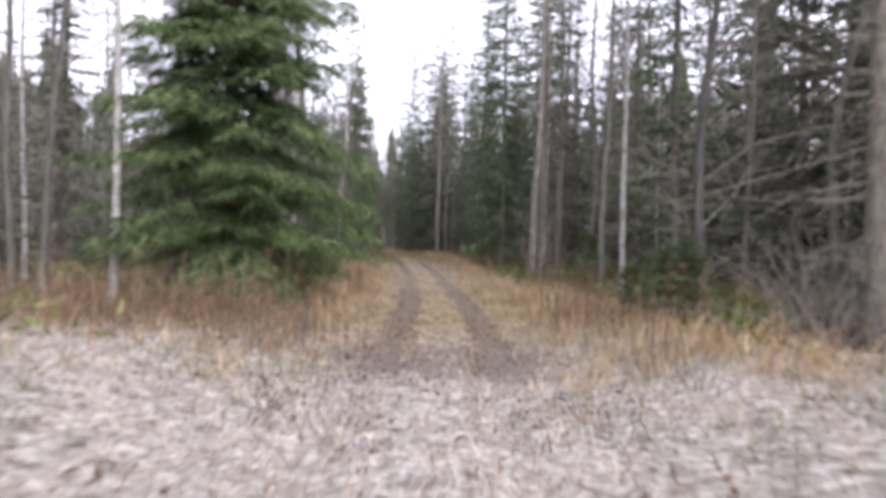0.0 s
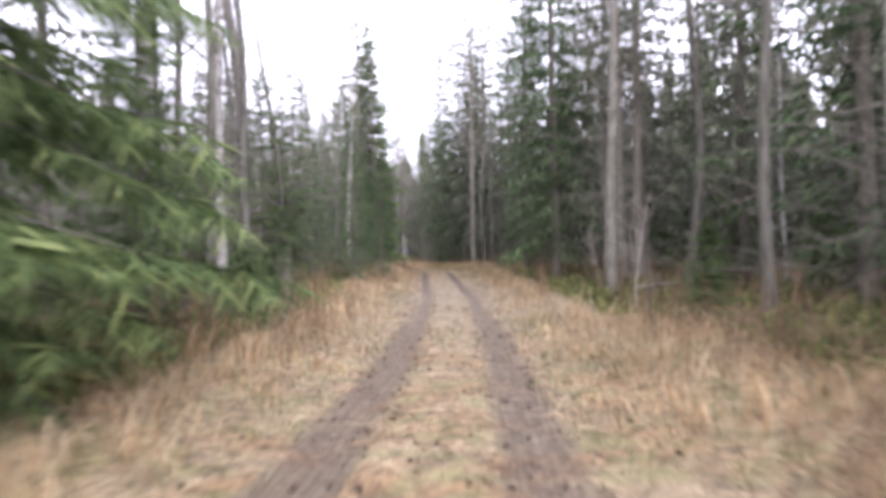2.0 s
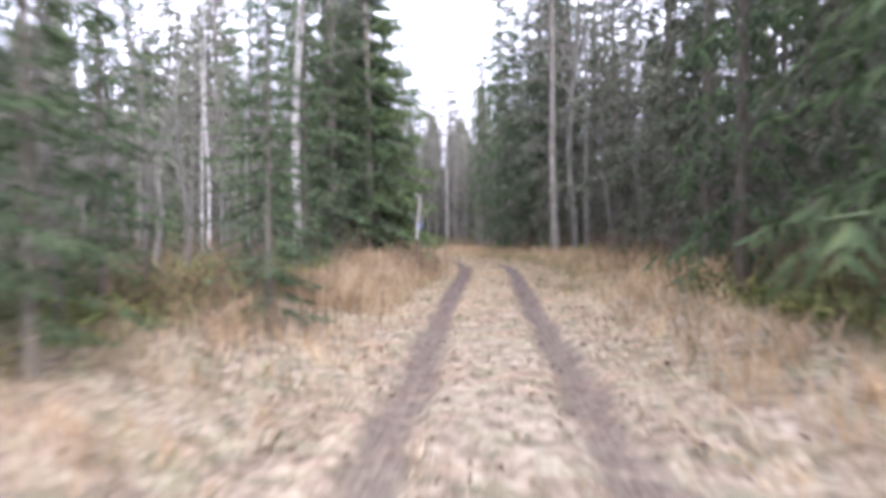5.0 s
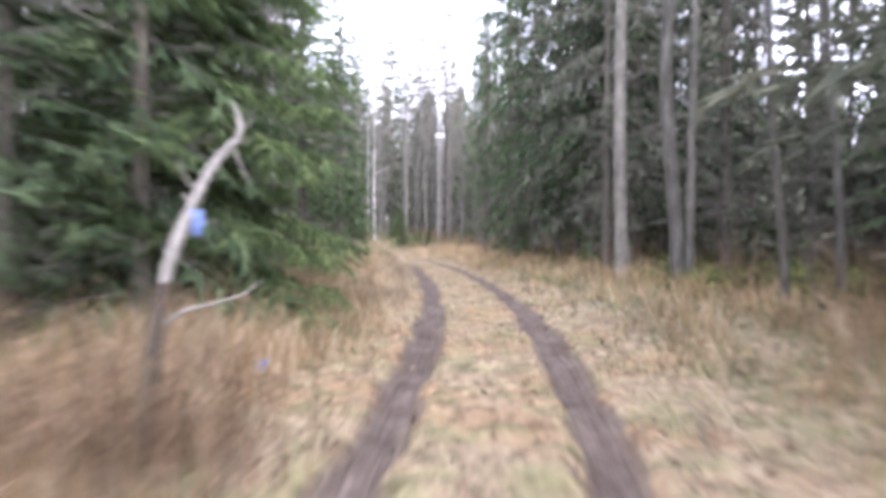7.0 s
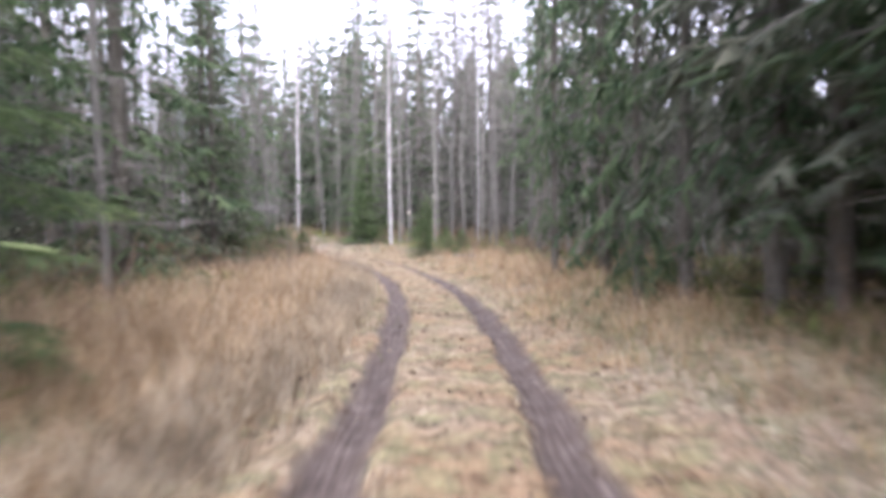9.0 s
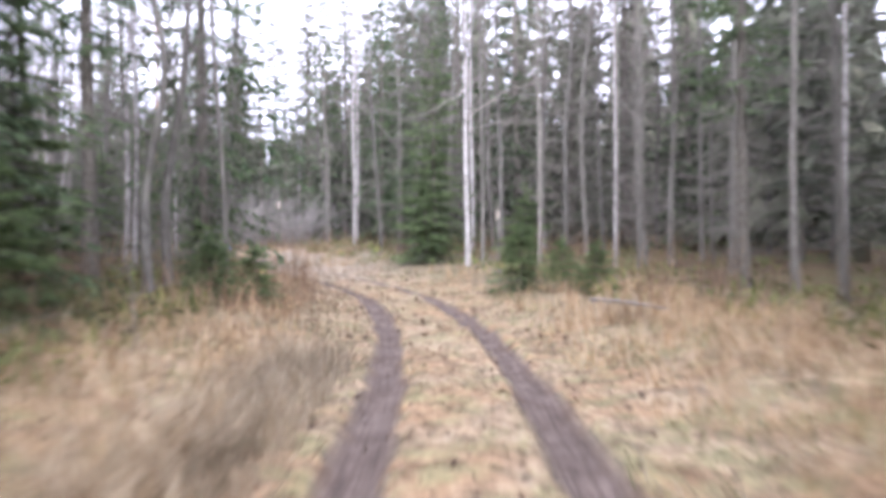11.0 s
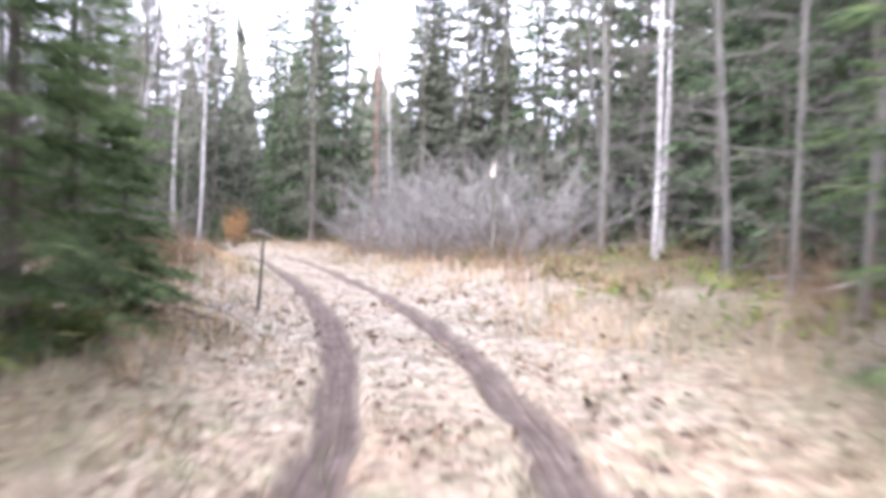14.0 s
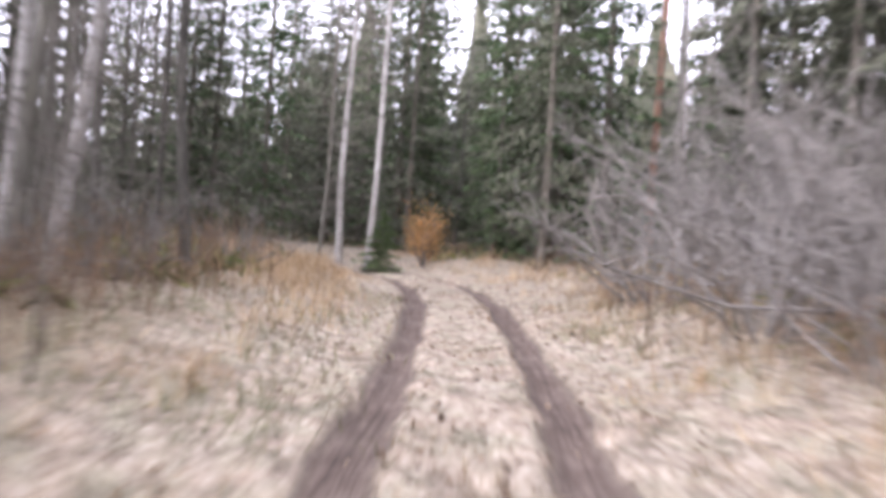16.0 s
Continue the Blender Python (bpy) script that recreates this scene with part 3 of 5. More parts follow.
def bare_tree(kind, seed, h, r, lean=(0, 0), sway=0.12, low=0.3, limbs=13, reach=0.16, up=0.7, level=2, kids=4, dead=8, curl=0.35, fat=0.36):
    """A leafless broadleaf tree: trunk, limbs and twigs."""
    rng = np.random.default_rng(seed)
    mat, label, group = KINDS[kind]
    root = new(kind)
    n = 16
    pts = wander(rng, h, n, sway, lean)
    u = np.linspace(0, 1, n)
    rad = r * (1 - u * 0.93) ** 0.9
    rad[0] *= 1.35
    trunk = Pile()
    trunk.tube(pts, rad, 9)
    part("trunk", trunk.mesh(kind + "_trunk", mat, True), root)
    crown = Pile()
    for k in range(limbs):
        g = low + (0.97 - low) * (k + rng.random()) / limbs
        q = np.array([np.interp(g, u, pts[:, a]) for a in range(3)])
        a = rng.uniform(0, 6.28)
        w = unit(np.array([math.cos(a), math.sin(a), up * rng.uniform(0.4, 1.4)]))
        limb(crown, rng, q, w, h * reach * (1.25 - 0.75 * g) * rng.uniform(0.6, 1.3), max(np.interp(g, u, rad) * fat, 0.007), level, curl, 4, kids)
    for k in range(dead):
        g = rng.uniform(0.06, low + 0.1)
        q = np.array([np.interp(g, u, pts[:, a]) for a in range(3)])
        a = rng.uniform(0, 6.28)
        limb(crown, rng, q, np.array([math.cos(a), math.sin(a), rng.uniform(-0.2, 0.6)]), rng.uniform(0.5, 2.0), 0.012, 1, 0.35, 3, 5)
    m = 120
    g = 0.05 + (low + 0.4) * rng.random(m)
    q = np.stack([np.interp(g, u, pts[:, a]) for a in range(3)], 1)
    a = rng.uniform(0, 6.28, m)
    d = np.stack([np.cos(a), np.sin(a), rng.uniform(-0.35, 0.6, m)], 1)
    ln = rng.uniform(0.4, 2.0, m)
    e = q + d * (ln * 0.6)[:, None] + rng.standard_normal((m, 3)) * 0.06
    tip = e + unit(d + 0.5 * rng.standard_normal((m, 3))) * (ln * 0.5)[:, None]
    wd = np.array([0, 0, 1.0]) * (0.008 + 0.005 * rng.random(m))[:, None]
    crown.shoots(q, e + (e - q) * 0.15, wd)
    crown.shoots(e, tip, wd * 0.7)
    for _ in range(2):
        mid = q + (e - q) * rng.uniform(0.4, 1.0, (m, 1))
        crown.shoots(mid, mid + unit(d + 0.8 * rng.standard_normal((m, 3))) * (ln * 0.4)[:, None], wd * 0.6)
    part("branchwork", crown.mesh(kind + "_limbs", TWIG), root, "bare grey-brown branches and twigs")["kind"] = "stuff"
    return tagged(root, label, "tree", group)


STORE = new("patterns")  # stands in for nothing: removed at the end of the file
PATTERNS = {}


def pattern(key, make):
    PATTERNS.setdefault(key, []).append(make)


for k in range(4):
    pattern("spruceM", spruce(10 + k, 16, 2.5 + 0.25 * k, bare=0.04 + 0.02 * k, gap=0.6, thick=0.022, needles=(NEEDLES, NEEDLES, NEEDLES, GREY_NEEDLES)[k]))
for k in range(3):
    pattern("spruceB", spruce(20 + k, 18, 2.1, bare=0.24 + 0.06 * k, gap=0.66, twigs=4, fine=2, thick=0.022, needles=(GREY_NEEDLES, NEEDLES, GREY_NEEDLES)[k]))
for k in range(2):
    pattern("spruceF", spruce(15 + k, 16, 2.6, bare=0.03, gap=0.52, twigs=5, fine=1, thick=0.042, needles=(GREY_NEEDLES, NEEDLES)[k]))
pattern("spruceY", spruce(18, 16, 2.9, bare=0.01, gap=0.5, per=5, twigs=9, fine=6, thick=0.007, needles=YOUNG_NEEDLES))
pattern("spruceH", spruce(31, 15, 3.0, bare=0.02, gap=0.30, twigs=11, fine=8, per=8, thick=0.0065, needles=YOUNG_NEEDLES, hero=True))
for k in range(2):
    pattern("spruceS", spruce(40 + k, 2.2, 0.85, bare=0.02, gap=0.2, twigs=7, fine=5, thick=0.005, needles=YOUNG_NEEDLES, per=7))
for k in range(3):
    pattern("birch", bare_tree("birch_tree", 50 + k, 16, 0.12, (0.02 * (k - 1), 0.01), 0.13, 0.36))
for k in range(5):
    pattern("grey", bare_tree("grey_tree", 60 + k, 15, 0.11, (0.02 * (k - 2), 0.015 * (1 - k)), 0.2, 0.3, limbs=12, reach=0.17, kids=3, dead=8))
for k in range(3):
    pattern("aspen", bare_tree("aspen_tree", 70 + k, 17, 0.15, (0.012 * (k - 1), 0), 0.1, 0.42, limbs=11))
pattern("pine", bare_tree("pine_tree", 80, 20, 0.2, (0, 0), 0.08, 0.6, limbs=10, reach=0.12, dead=4))
pattern("spread", bare_tree("grey_tree", 90, 12, 0.16, (0.03, 0), 0.25, 0.10, limbs=24, reach=0.32, up=0.75, kids=6, curl=0.8, dead=12, fat=0.17))
pattern("crook", bare_tree("grey_tree", 91, 9, 0.12, (-0.12, 0.02), 0.45, 0.3, limbs=9, dead=8))
pattern("crook2", bare_tree("grey_tree", 93, 9, 0.12, (0.10, 0.0), 0.2, 0.3, limbs=9, dead=8))
pattern("lean", bare_tree("aspen_tree", 92, 15, 0.17, (0.09, 0.05), 0.12, 0.35, limbs=11))
pattern("birchlean", bare_tree("birch_tree", 94, 13, 0.15, (0.20, 0.0), 0.1, 0.3, limbs=11, reach=0.2))
BASE_H = {"spruceY": 16, "spruceF": 16, "spruceM": 16, "spruceB": 18, "spruceH": 15, "spruceS": 2.2, "birch": 16, "grey": 15, "aspen": 17, "pine": 20, "spread": 12, "crook": 9, "crook2": 9, "lean": 15, "birchlean": 13}
BASE_R = {"birch": 0.12, "grey": 0.11, "aspen": 0.15, "pine": 0.2, "spread": 0.19, "crook": 0.12, "crook2": 0.12, "lean": 0.17, "birchlean": 0.15}
SAID = {
    "spruceB": "tall spruce with a bare lower trunk and dead snags",
    "spruceF": "dull green spruce standing deeper in the wood",
    "spruceY": "bright green young spruce with boughs to the ground",
    "spruceH": "full bright green spruce with drooping yellow-green tips",
    "spruceS": "small young spruce at the wood's edge",
    "spread": "bushy leafless tree with wide low branches",
    "crook": "crooked bare alder bent over the verge",
    "crook2": "crooked bare alder leaning beside another",
    "lean": "leaning aspen with grey-green bark at the bend",
    "birchlean": "white birch leaning out of the wood",
}
for key, words in SAID.items():
    for ob in PATTERNS[key]:
        ob["label"] = words
PLANTED = []
pick = random.Random(7)


def plant(kind, x, y, h, r=0.0, turn=None, label=""):
    """Sets a tree of that kind, height and trunk radius on the ground."""
    k = h / BASE_H[kind]
    wide = r / BASE_R[kind] if r and kind in BASE_R else k
    wide = k * 0.5 + wide * 0.5 if kind not in BASE_R else wide
    m = pose(x, y, float(ground_height(x, y)[0]) - 0.03, 0, 0, pick.uniform(0, 360) if turn is None else turn)
    flat = k
    if kind in ("spruceM", "spruceB", "spruceH", "spruceF", "spruceY"):
        run, off, _ = road_coords(x, y)
        room = abs(float(off[0])) - 1.5
        flat = min(k * (1.3 if kind == "spruceY" else 1.0), max(room / 2.9, 0.75 if run[0] > 130 else 0.35))
    if kind == "spruceS":
        flat = k * (1.4 if h < 1.5 else 1.0)
    ob = copy_thing(pick.choice(PATTERNS[kind]), m @ Matrix.Diagonal((flat, flat, k, 1)))
    if kind in BASE_R:
        for c in ob.children:
            if c.name.startswith("trunk"):
                c.scale = (wide / k, wide / k, 1)
    if label:
        ob["label"] = label
    PLANTED.append((x, y))
    return ob


plant('birch', -5.86, 13.81, 14, 0.085)
plant('birch', 3.95, 17.05, 13, 0.068)
plant('spread', 4.30, 12.69, 13, 0.1)
plant('grey', 4.45, 21.55, 15, 0.1)
plant('grey', 10.17, 26.09, 12, 0.1)
plant('grey', -7.77, 15.12, 14, 0.09)
plant('grey', -9.16, 16.64, 14, 0.1)
plant('birch', -11.37, 21.14, 15, 0.076)
plant('grey', 9.05, 17.84, 13, 0.12)
plant('spruceH', -4.26, 15.21, 16)
plant('grey', -5.30, 31.09, 11, 0.08)
plant('spruceB', 5.04, 34.26, 17)
plant('birch', -4.90, 25.59, 17, 0.119)
plant('birch', -5.08, 22.35, 16, 0.153)
plant('grey', -5.42, 23.89, 15, 0.09)
plant('grey', -4.66, 23.16, 15, 0.08)
plant('grey', -4.42, 23.28, 15, 0.09)
plant('grey', -5.11, 28.42, 15, 0.12)
plant('spruceB', 4.03, 31.43, 18)
plant('grey', 5.58, 30.52, 16, 0.13)
plant('grey', -6.16, 30.32, 17, 0.19)
plant('grey', -7.14, 32.65, 15, 0.1)
plant('aspen', 3.29, 28.53, 17, 0.129)
plant('grey', 3.61, 31.18, 6, 0.05)
plant('spruceY', -5.71, 32.87, 5.5)
plant('spruceM', -4.05, 36.15, 6)
plant('spruceM', -3.58, 39.35, 5)
plant('spruceM', -5.67, 37.74, 5)
plant('spruceY', -5.41, 30.19, 6)
plant('spruceM', 2.75, 36.51, 18)
plant('spruceM', 2.07, 42.64, 18)
plant('spruceM', -0.57, 64.72, 20)
plant('spruceM', 0.22, 66.72, 20)
plant('spruceF', -3.54, 78.60, 21)
plant('spruceM', -5.36, 33.21, 7)
plant('spruceM', 2.77, 37.50, 15)
plant('birch', -6.50, 49.13, 14, 0.12)
plant('spruceB', -6.54, 52.17, 17)
plant('spruceM', -5.85, 53.53, 17)
plant('spruceH', -6.30, 54.90, 14)
plant('aspen', -0.39, 62.20, 18, 0.145)
plant('grey', 0.34, 59.74, 17, 0.13)
plant('grey', 1.42, 57.59, 9, 0.07)
plant('spruceF', -3.06, 72.77, 20)
plant('spruceM', -1.65, 70.81, 20)
plant('birch', -7.65, 62.30, 15, 0.08)
over_tree = plant('grey', -8.05, 62.40, 15, 0.11)
plant('grey', -8.26, 60.42, 15, 0.12)
plant('spruceY', -7.90, 64.68, 9)
plant('aspen', 0.72, 61.22, 17, 0.085)
plant('spruceM', -0.33, 67.79, 17)
plant('spruceM', -2.46, 72.41, 21)
plant('spruceM', -4.66, 79.31, 21)
plant('spruceM', -1.11, 70.38, 19)
plant('grey', -9.25, 64.93, 15, 0.08)
plant('grey', -10.15, 65.51, 14, 0.09)
plant('grey', -16.83, 90.75, 15, 0.06)
plant('spruceM', -0.31, 68.26, 15)
plant('crook', -16.04, 87.36, 9, 0.1, turn=17)
plant('crook2', -16.70, 88.75, 9, 0.1, turn=17)
plant('spruceS', -16.10, 89.17, 1.2)
plant('grey', -16.24, 85.21, 10, 0.07)
plant('grey', -18.15, 86.12, 12, 0.06)
plant('spruceB', -18.46, 88.60, 16)
plant('spruceM', -18.80, 92.60, 17)
plant('birch', -33.86, 122.86, 17, 0.075)
plant('grey', -28.37, 116.75, 10, 0.1)
plant('birch', -26.75, 117.56, 18, 0.08)
plant('spruceY', -18.24, 107.05, 5.5)
plant('spruceF', -21.29, 111.24, 7)
plant('birch', -16.90, 108.57, 19, 0.09)
plant('grey', -16.05, 108.82, 15, 0.1)
plant('spruceS', -12.93, 101.37, 2.4)
plant('grey', -13.76, 108.36, 17, 0.12)
plant('aspen', -13.05, 110.55, 18, 0.095)
plant('grey', -11.43, 104.74, 17, 0.1)
plant('aspen', -10.26, 103.90, 18, 0.088)
plant('grey', -9.57, 104.99, 17, 0.1)
plant('grey', -8.27, 101.09, 17, 0.11)
plant('aspen', -7.43, 102.13, 17, 0.082)
plant('spruceB', -6.53, 99.15, 17)
plant('spruceB', -4.32, 88.98, 17)
lean_tree = plant('lean', -19.84, 94.90, 15, 0.1, turn=27)
plant('grey', -19.74, 93.40, 12, 0.06)
plant('birch', -43.96, 123.11, 16, 0.085)
plant('birch', -32.42, 120.72, 17, 0.093)
plant('grey', -27.60, 115.47, 15, 0.1)
plant('birch', -26.61, 117.18, 18, 0.08)
plant('spruceY', -16.55, 102.80, 8)
bend_birch = plant('birch', -14.35, 99.90, 17, 0.085)
plant('aspen', -14.10, 100.60, 16, 0.06)
plant('grey', -12.47, 106.04, 16, 0.12)
plant('grey', -15.29, 107.62, 16, 0.11)
plant('spruceS', -12.85, 100.96, 1.3)
plant('spruceS', -10.85, 93.00, 1.35)
plant('spruceS', -9.90, 92.50, 1.05)
plant('spruceS', -9.10, 91.70, 1.0)
plant('spruceY', -22.89, 98.49, 6.5)
plant('spruceS', -16.48, 101.76, 2.8)
plant('grey', -26.16, 98.66, 14, 0.09)
plant('grey', -28.80, 100.11, 14, 0.1)
plant('pine', -47.41, 125.33, 27, 0.15)
plant('spruceF', -42.02, 124.96, 17)
plant('spruceF', -52.53, 125.62, 19)
plant('spruceF', -41.37, 128.10, 15)
plant('grey', -39.83, 108.35, 14, 0.055)
plant('grey', -39.61, 108.78, 13, 0.09)
plant('grey', -46.28, 113.28, 13, 0.05)
plant('birch', -25.73, 115.00, 16, 0.085)
plant('grey', -28.54, 119.75, 15, 0.12)
plant('grey', -37.36, 106.54, 14, 0.09)
plant('grey', -36.01, 104.59, 14, 0.1)
plant('birch', -38.53, 106.46, 15, 0.08)
plant('grey', -38.48, 106.71, 14, 0.06)
plant('grey', -40.32, 107.60, 14, 0.075)
plant('birch', -52.11, 116.18, 17, 0.128)
plant('birch', -49.89, 116.20, 17, 0.111)
plant('spruceM', -44.75, 118.93, 16)
plant('spruceF', -46.90, 122.67, 17)
plant('spruceF', -49.68, 120.60, 9)
plant('spruceF', -54.99, 114.35, 17)
plant('spruceF', -52.59, 112.02, 14)
plant('birchlean', -38.58, 106.95, 13, 0.105, turn=57)
plant('spruceS', -47.12, 115.32, 1.6)
plant('grey', -38.46, 117.28, 12, 0.07)
plant('grey', -60.89, 125.63, 15, 0.1)
plant('spruceF', -49.07, 122.10, 18)
plant('spruceF', -45.52, 127.53, 17)
plant('spruceF', -41.51, 127.06, 18)
plant('spruceF', -37.56, 126.27, 17)
plant('spruceF', -55.78, 124.77, 17)
plant('spruceM', -29.10, 120.80, 15)
plant('spruceM', -25.35, 118.02, 14)
plant('spruceF', -39.77, 125.00, 16)
plant('spruceF', -45.69, 127.87, 17)
plant('spruceB', -19.08, 116.84, 18)
plant('spruceF', -29.01, 123.71, 15)
plant('spruceF', -25.84, 122.92, 16)
plant('spruceB', -10.79, 114.45, 18)
plant('spruceF', -7.96, 106.63, 14)
plant('spruceF', -62.92, 115.55, 15)
plant('spruceF', -66.17, 118.68, 15)
plant('spruceF', -57.75, 110.95, 14)
plant('spruceM', -11.09, 67.93, 13)
plant('spruceM', -13.98, 70.91, 15)
plant('spruceF', -12.45, 78.22, 9)
plant('spruceS', -14.14, 87.80, 0.95)
plant('spruceS', -14.70, 87.40, 1.1)
plant('spruceM', -13.30, 79.22, 9)
plant('spruceM', -15.21, 83.40, 12)
plant('spruceF', -5.97, 61.39, 7)
plant('spruceF', -6.43, 58.26, 7.5)
plant('spruceM', -6.25, 52.17, 7)
plant('spruceM', -4.87, 42.13, 6)
plant('spruceM', -5.79, 39.81, 7)
plant('spruceY', -4.50, 20.94, 6)
plant('spruceM', -5.74, 33.48, 6)
plant('grey', -4.83, 37.60, 9, 0.06)
plant('spruceM', -5.27, 35.25, 6)
plant('spruceM', -0.07, 74.00, 18)
plant('spruceM', 1.59, 69.75, 18)
plant('spruceM', 2.23, 65.50, 17)
plant('spruceY', -27.46, 100.86, 7)
plant('spruceF', -26.55, 120.17, 16)
plant('spruceM', -23.01, 115.11, 15)
plant('spruceF', -21.03, 112.59, 15)
plant('spruceM', -19.47, 109.89, 13)
plant('spruceF', -48.09, 106.73, 8)
plant('spruceF', -46.04, 107.73, 9)
plant('spruceF', -51.91, 109.32, 10)
plant('spruceF', -52.61, 111.32, 11)
plant('spruceF', -67.50, 120.96, 16)
plant('spruceF', -70.28, 124.78, 16)
plant('spruceM', -49.03, 122.66, 14)
plant('spruceF', -42.06, 123.34, 16)
plant('spruceF', -38.57, 122.42, 15)
plant('spruceF', -35.95, 121.91, 16)
plant('spruceF', -33.54, 121.12, 14)
plant('spruceF', -31.35, 120.08, 16)
plant('spruceF', -29.40, 118.82, 15)
plant('spruceM', -6.39, 49.14, 9)
plant('spruceM', -6.94, 51.17, 11)
plant('spruceM', -6.71, 52.45, 11)
plant('spruceS', -3.73, 23.19, 1.5)
plant('spruceS', -3.79, 24.32, 1.2)
plant('spruceS', -3.90, 25.94, 1.4)
plant('spruceS', -3.63, 22.66, 1.3)
plant('spruceS', 3.48, 14.10, 1)
plant('spruceS', 3.68, 12.96, 1.2)
plant('spruceS', 3.94, 12.29, 1.4)
plant('spruceS', 4.17, 14.41, 0.9)
plant('spruceS', 3.67, 21.77, 1.1)
plant('spruceY', -15.12, 83.96, 5)
plant('spruceS', -13.85, 82.37, 2)
plant('spruceS', -16.87, 89.73, 1.3)
plant('spruceS', -24.51, 100.11, 2.2)
plant('spruceF', -19.89, 116.00, 21)
plant('spruceF', -16.23, 113.79, 21)
plant('spruceF', -12.85, 110.37, 20)
plant('spruceF', -10.33, 107.73, 20)
plant('spruceF', -22.48, 119.44, 20)
plant('grey', -13.63, 108.19, 19, 0.07)
plant('grey', -10.92, 105.62, 19, 0.07)


def add_limbs(tree, name, ways, r, mat):
    """Long bare limbs of one tree, each a part, from points in the world."""
    back = tree.matrix_basis.inverted()
    for k, way in enumerate(ways):
        rng = np.random.default_rng(700 + k)
        p = np.array([back @ Vector(q) for q in way])
        t = np.linspace(0, len(p) - 1, 9)
        line = np.stack([np.interp(t, np.arange(len(p)), p[:, a]) for a in range(3)], 1)
        line[1:-1] += rng.normal(0, 0.035, (7, 3))
        pile, twigs = Pile(), Pile()
        pile.tube(line, np.linspace(r, r * 0.25, 9), 6)
        for j in range(9):
            i = rng.integers(2, 9)
            d = unit(line[i] - line[i - 2] + rng.normal(0, 0.25, 3))
            twigs.tube([line[i], line[i] + d * 0.2, line[i] + d * 0.38 + rng.normal(0, 0.04, 3)], [r * 0.35, r * 0.25, 0.002], 3)
        bough = part(name, pile.mesh("long_limb", mat, True), tree, "long bare dead limb")
        part("twigwork", twigs.mesh("limb_twigs", TWIG), bough)["kind"] = "stuff"


def fill_wood():
    """The rest of the wood's edge, its mix drifting along the track."""
    rng = random.Random(21)
    made = 0
    for _ in range(9000):
        s, side = rng.uniform(-4, 158), rng.choice((-1, 1))
        a = 4.6 + 9.0 * rng.random() ** 0.85
        k = min(max(int((s + S0) / 0.25), 0), len(ROAD) - 1)
        x, y = ROAD[k, 0] + TAN[k, 1] * a * side, ROAD[k, 1] - TAN[k, 0] * a * side
        off = abs(float(road_coords(x, y)[1][0]))
        if off < 4.4 or (s < 8 and a < 9) or (s < 21 and a < 9 and side < 0) or (112 < s < 134 and off < 9):
            continue
        spruces = 0.5
        if s < 45 and side > 0:
            spruces = 0.8
        if 45 < s < 80 and side > 0:
            spruces = 0.82
        if 80 < s < 112 and side > 0:
            spruces = 0.2
        if 20 < s < 60:
            spruces = 0.8 if side > 0 else 0.62
        if 29 < s < 60 and side < 0:
            spruces = 0.42
        if s < 18 and side < 0:
            spruces = 0.35
        if 86 < s < 108 and side < 0:
            spruces = 0.2
        if s > 134:
            spruces = 0.97
        v = rng.random()
        if v < spruces:
            kind, h = ("spruceM" if rng.random() < (0.75 if s < 45 and side > 0 else 0.45) and s > 12 else "spruceB"), rng.uniform(12, 20)
            gap = 2.7
            if s > 134 or (a > 8 and kind == "spruceM"):
                kind = "spruceF"
        elif v < spruces + 0.08 and s > 16:
            kind, h, gap = "spruceS", rng.uniform(1.2, 4.0), 1.2
        else:
            kind, h, gap = rng.choice(("grey", "grey", "grey", "birch", "aspen")), rng.uniform(11, 18), (1.0 if 80 < s < 112 else 1.3)
            if 29 < s < 60 and side < 0:
                kind = "grey"
        if 29 < s < 60 and side < 0:
            h = min(h, rng.uniform(4.0, 7.0))
        if any((x - p) ** 2 + (y - q) ** 2 < gap * gap for p, q in PLANTED):
            continue
        plant(kind, x, y, h, rng.uniform(0.045, 0.095))
        made += 1
        if made >= 245:
            break


def bare_stand():
    """Leafless trees with fine twigs behind the left verge at the far end."""
    rng = random.Random(77)
    made = 0
    while made < 18:
        k = int((rng.uniform(114, 142) + S0) / 0.25)
        a = rng.uniform(6.5, 14)
        x, y = ROAD[k, 0] - TAN[k, 1] * a, ROAD[k, 1] + TAN[k, 0] * a
        if abs(float(road_coords(x, y)[1][0])) < 6 or any((x - p) ** 2 + (y - q) ** 2 < 0.9 for p, q in PLANTED):
            continue
        plant("grey", x, y, rng.uniform(10, 15), rng.uniform(0.05, 0.08))
        made += 1


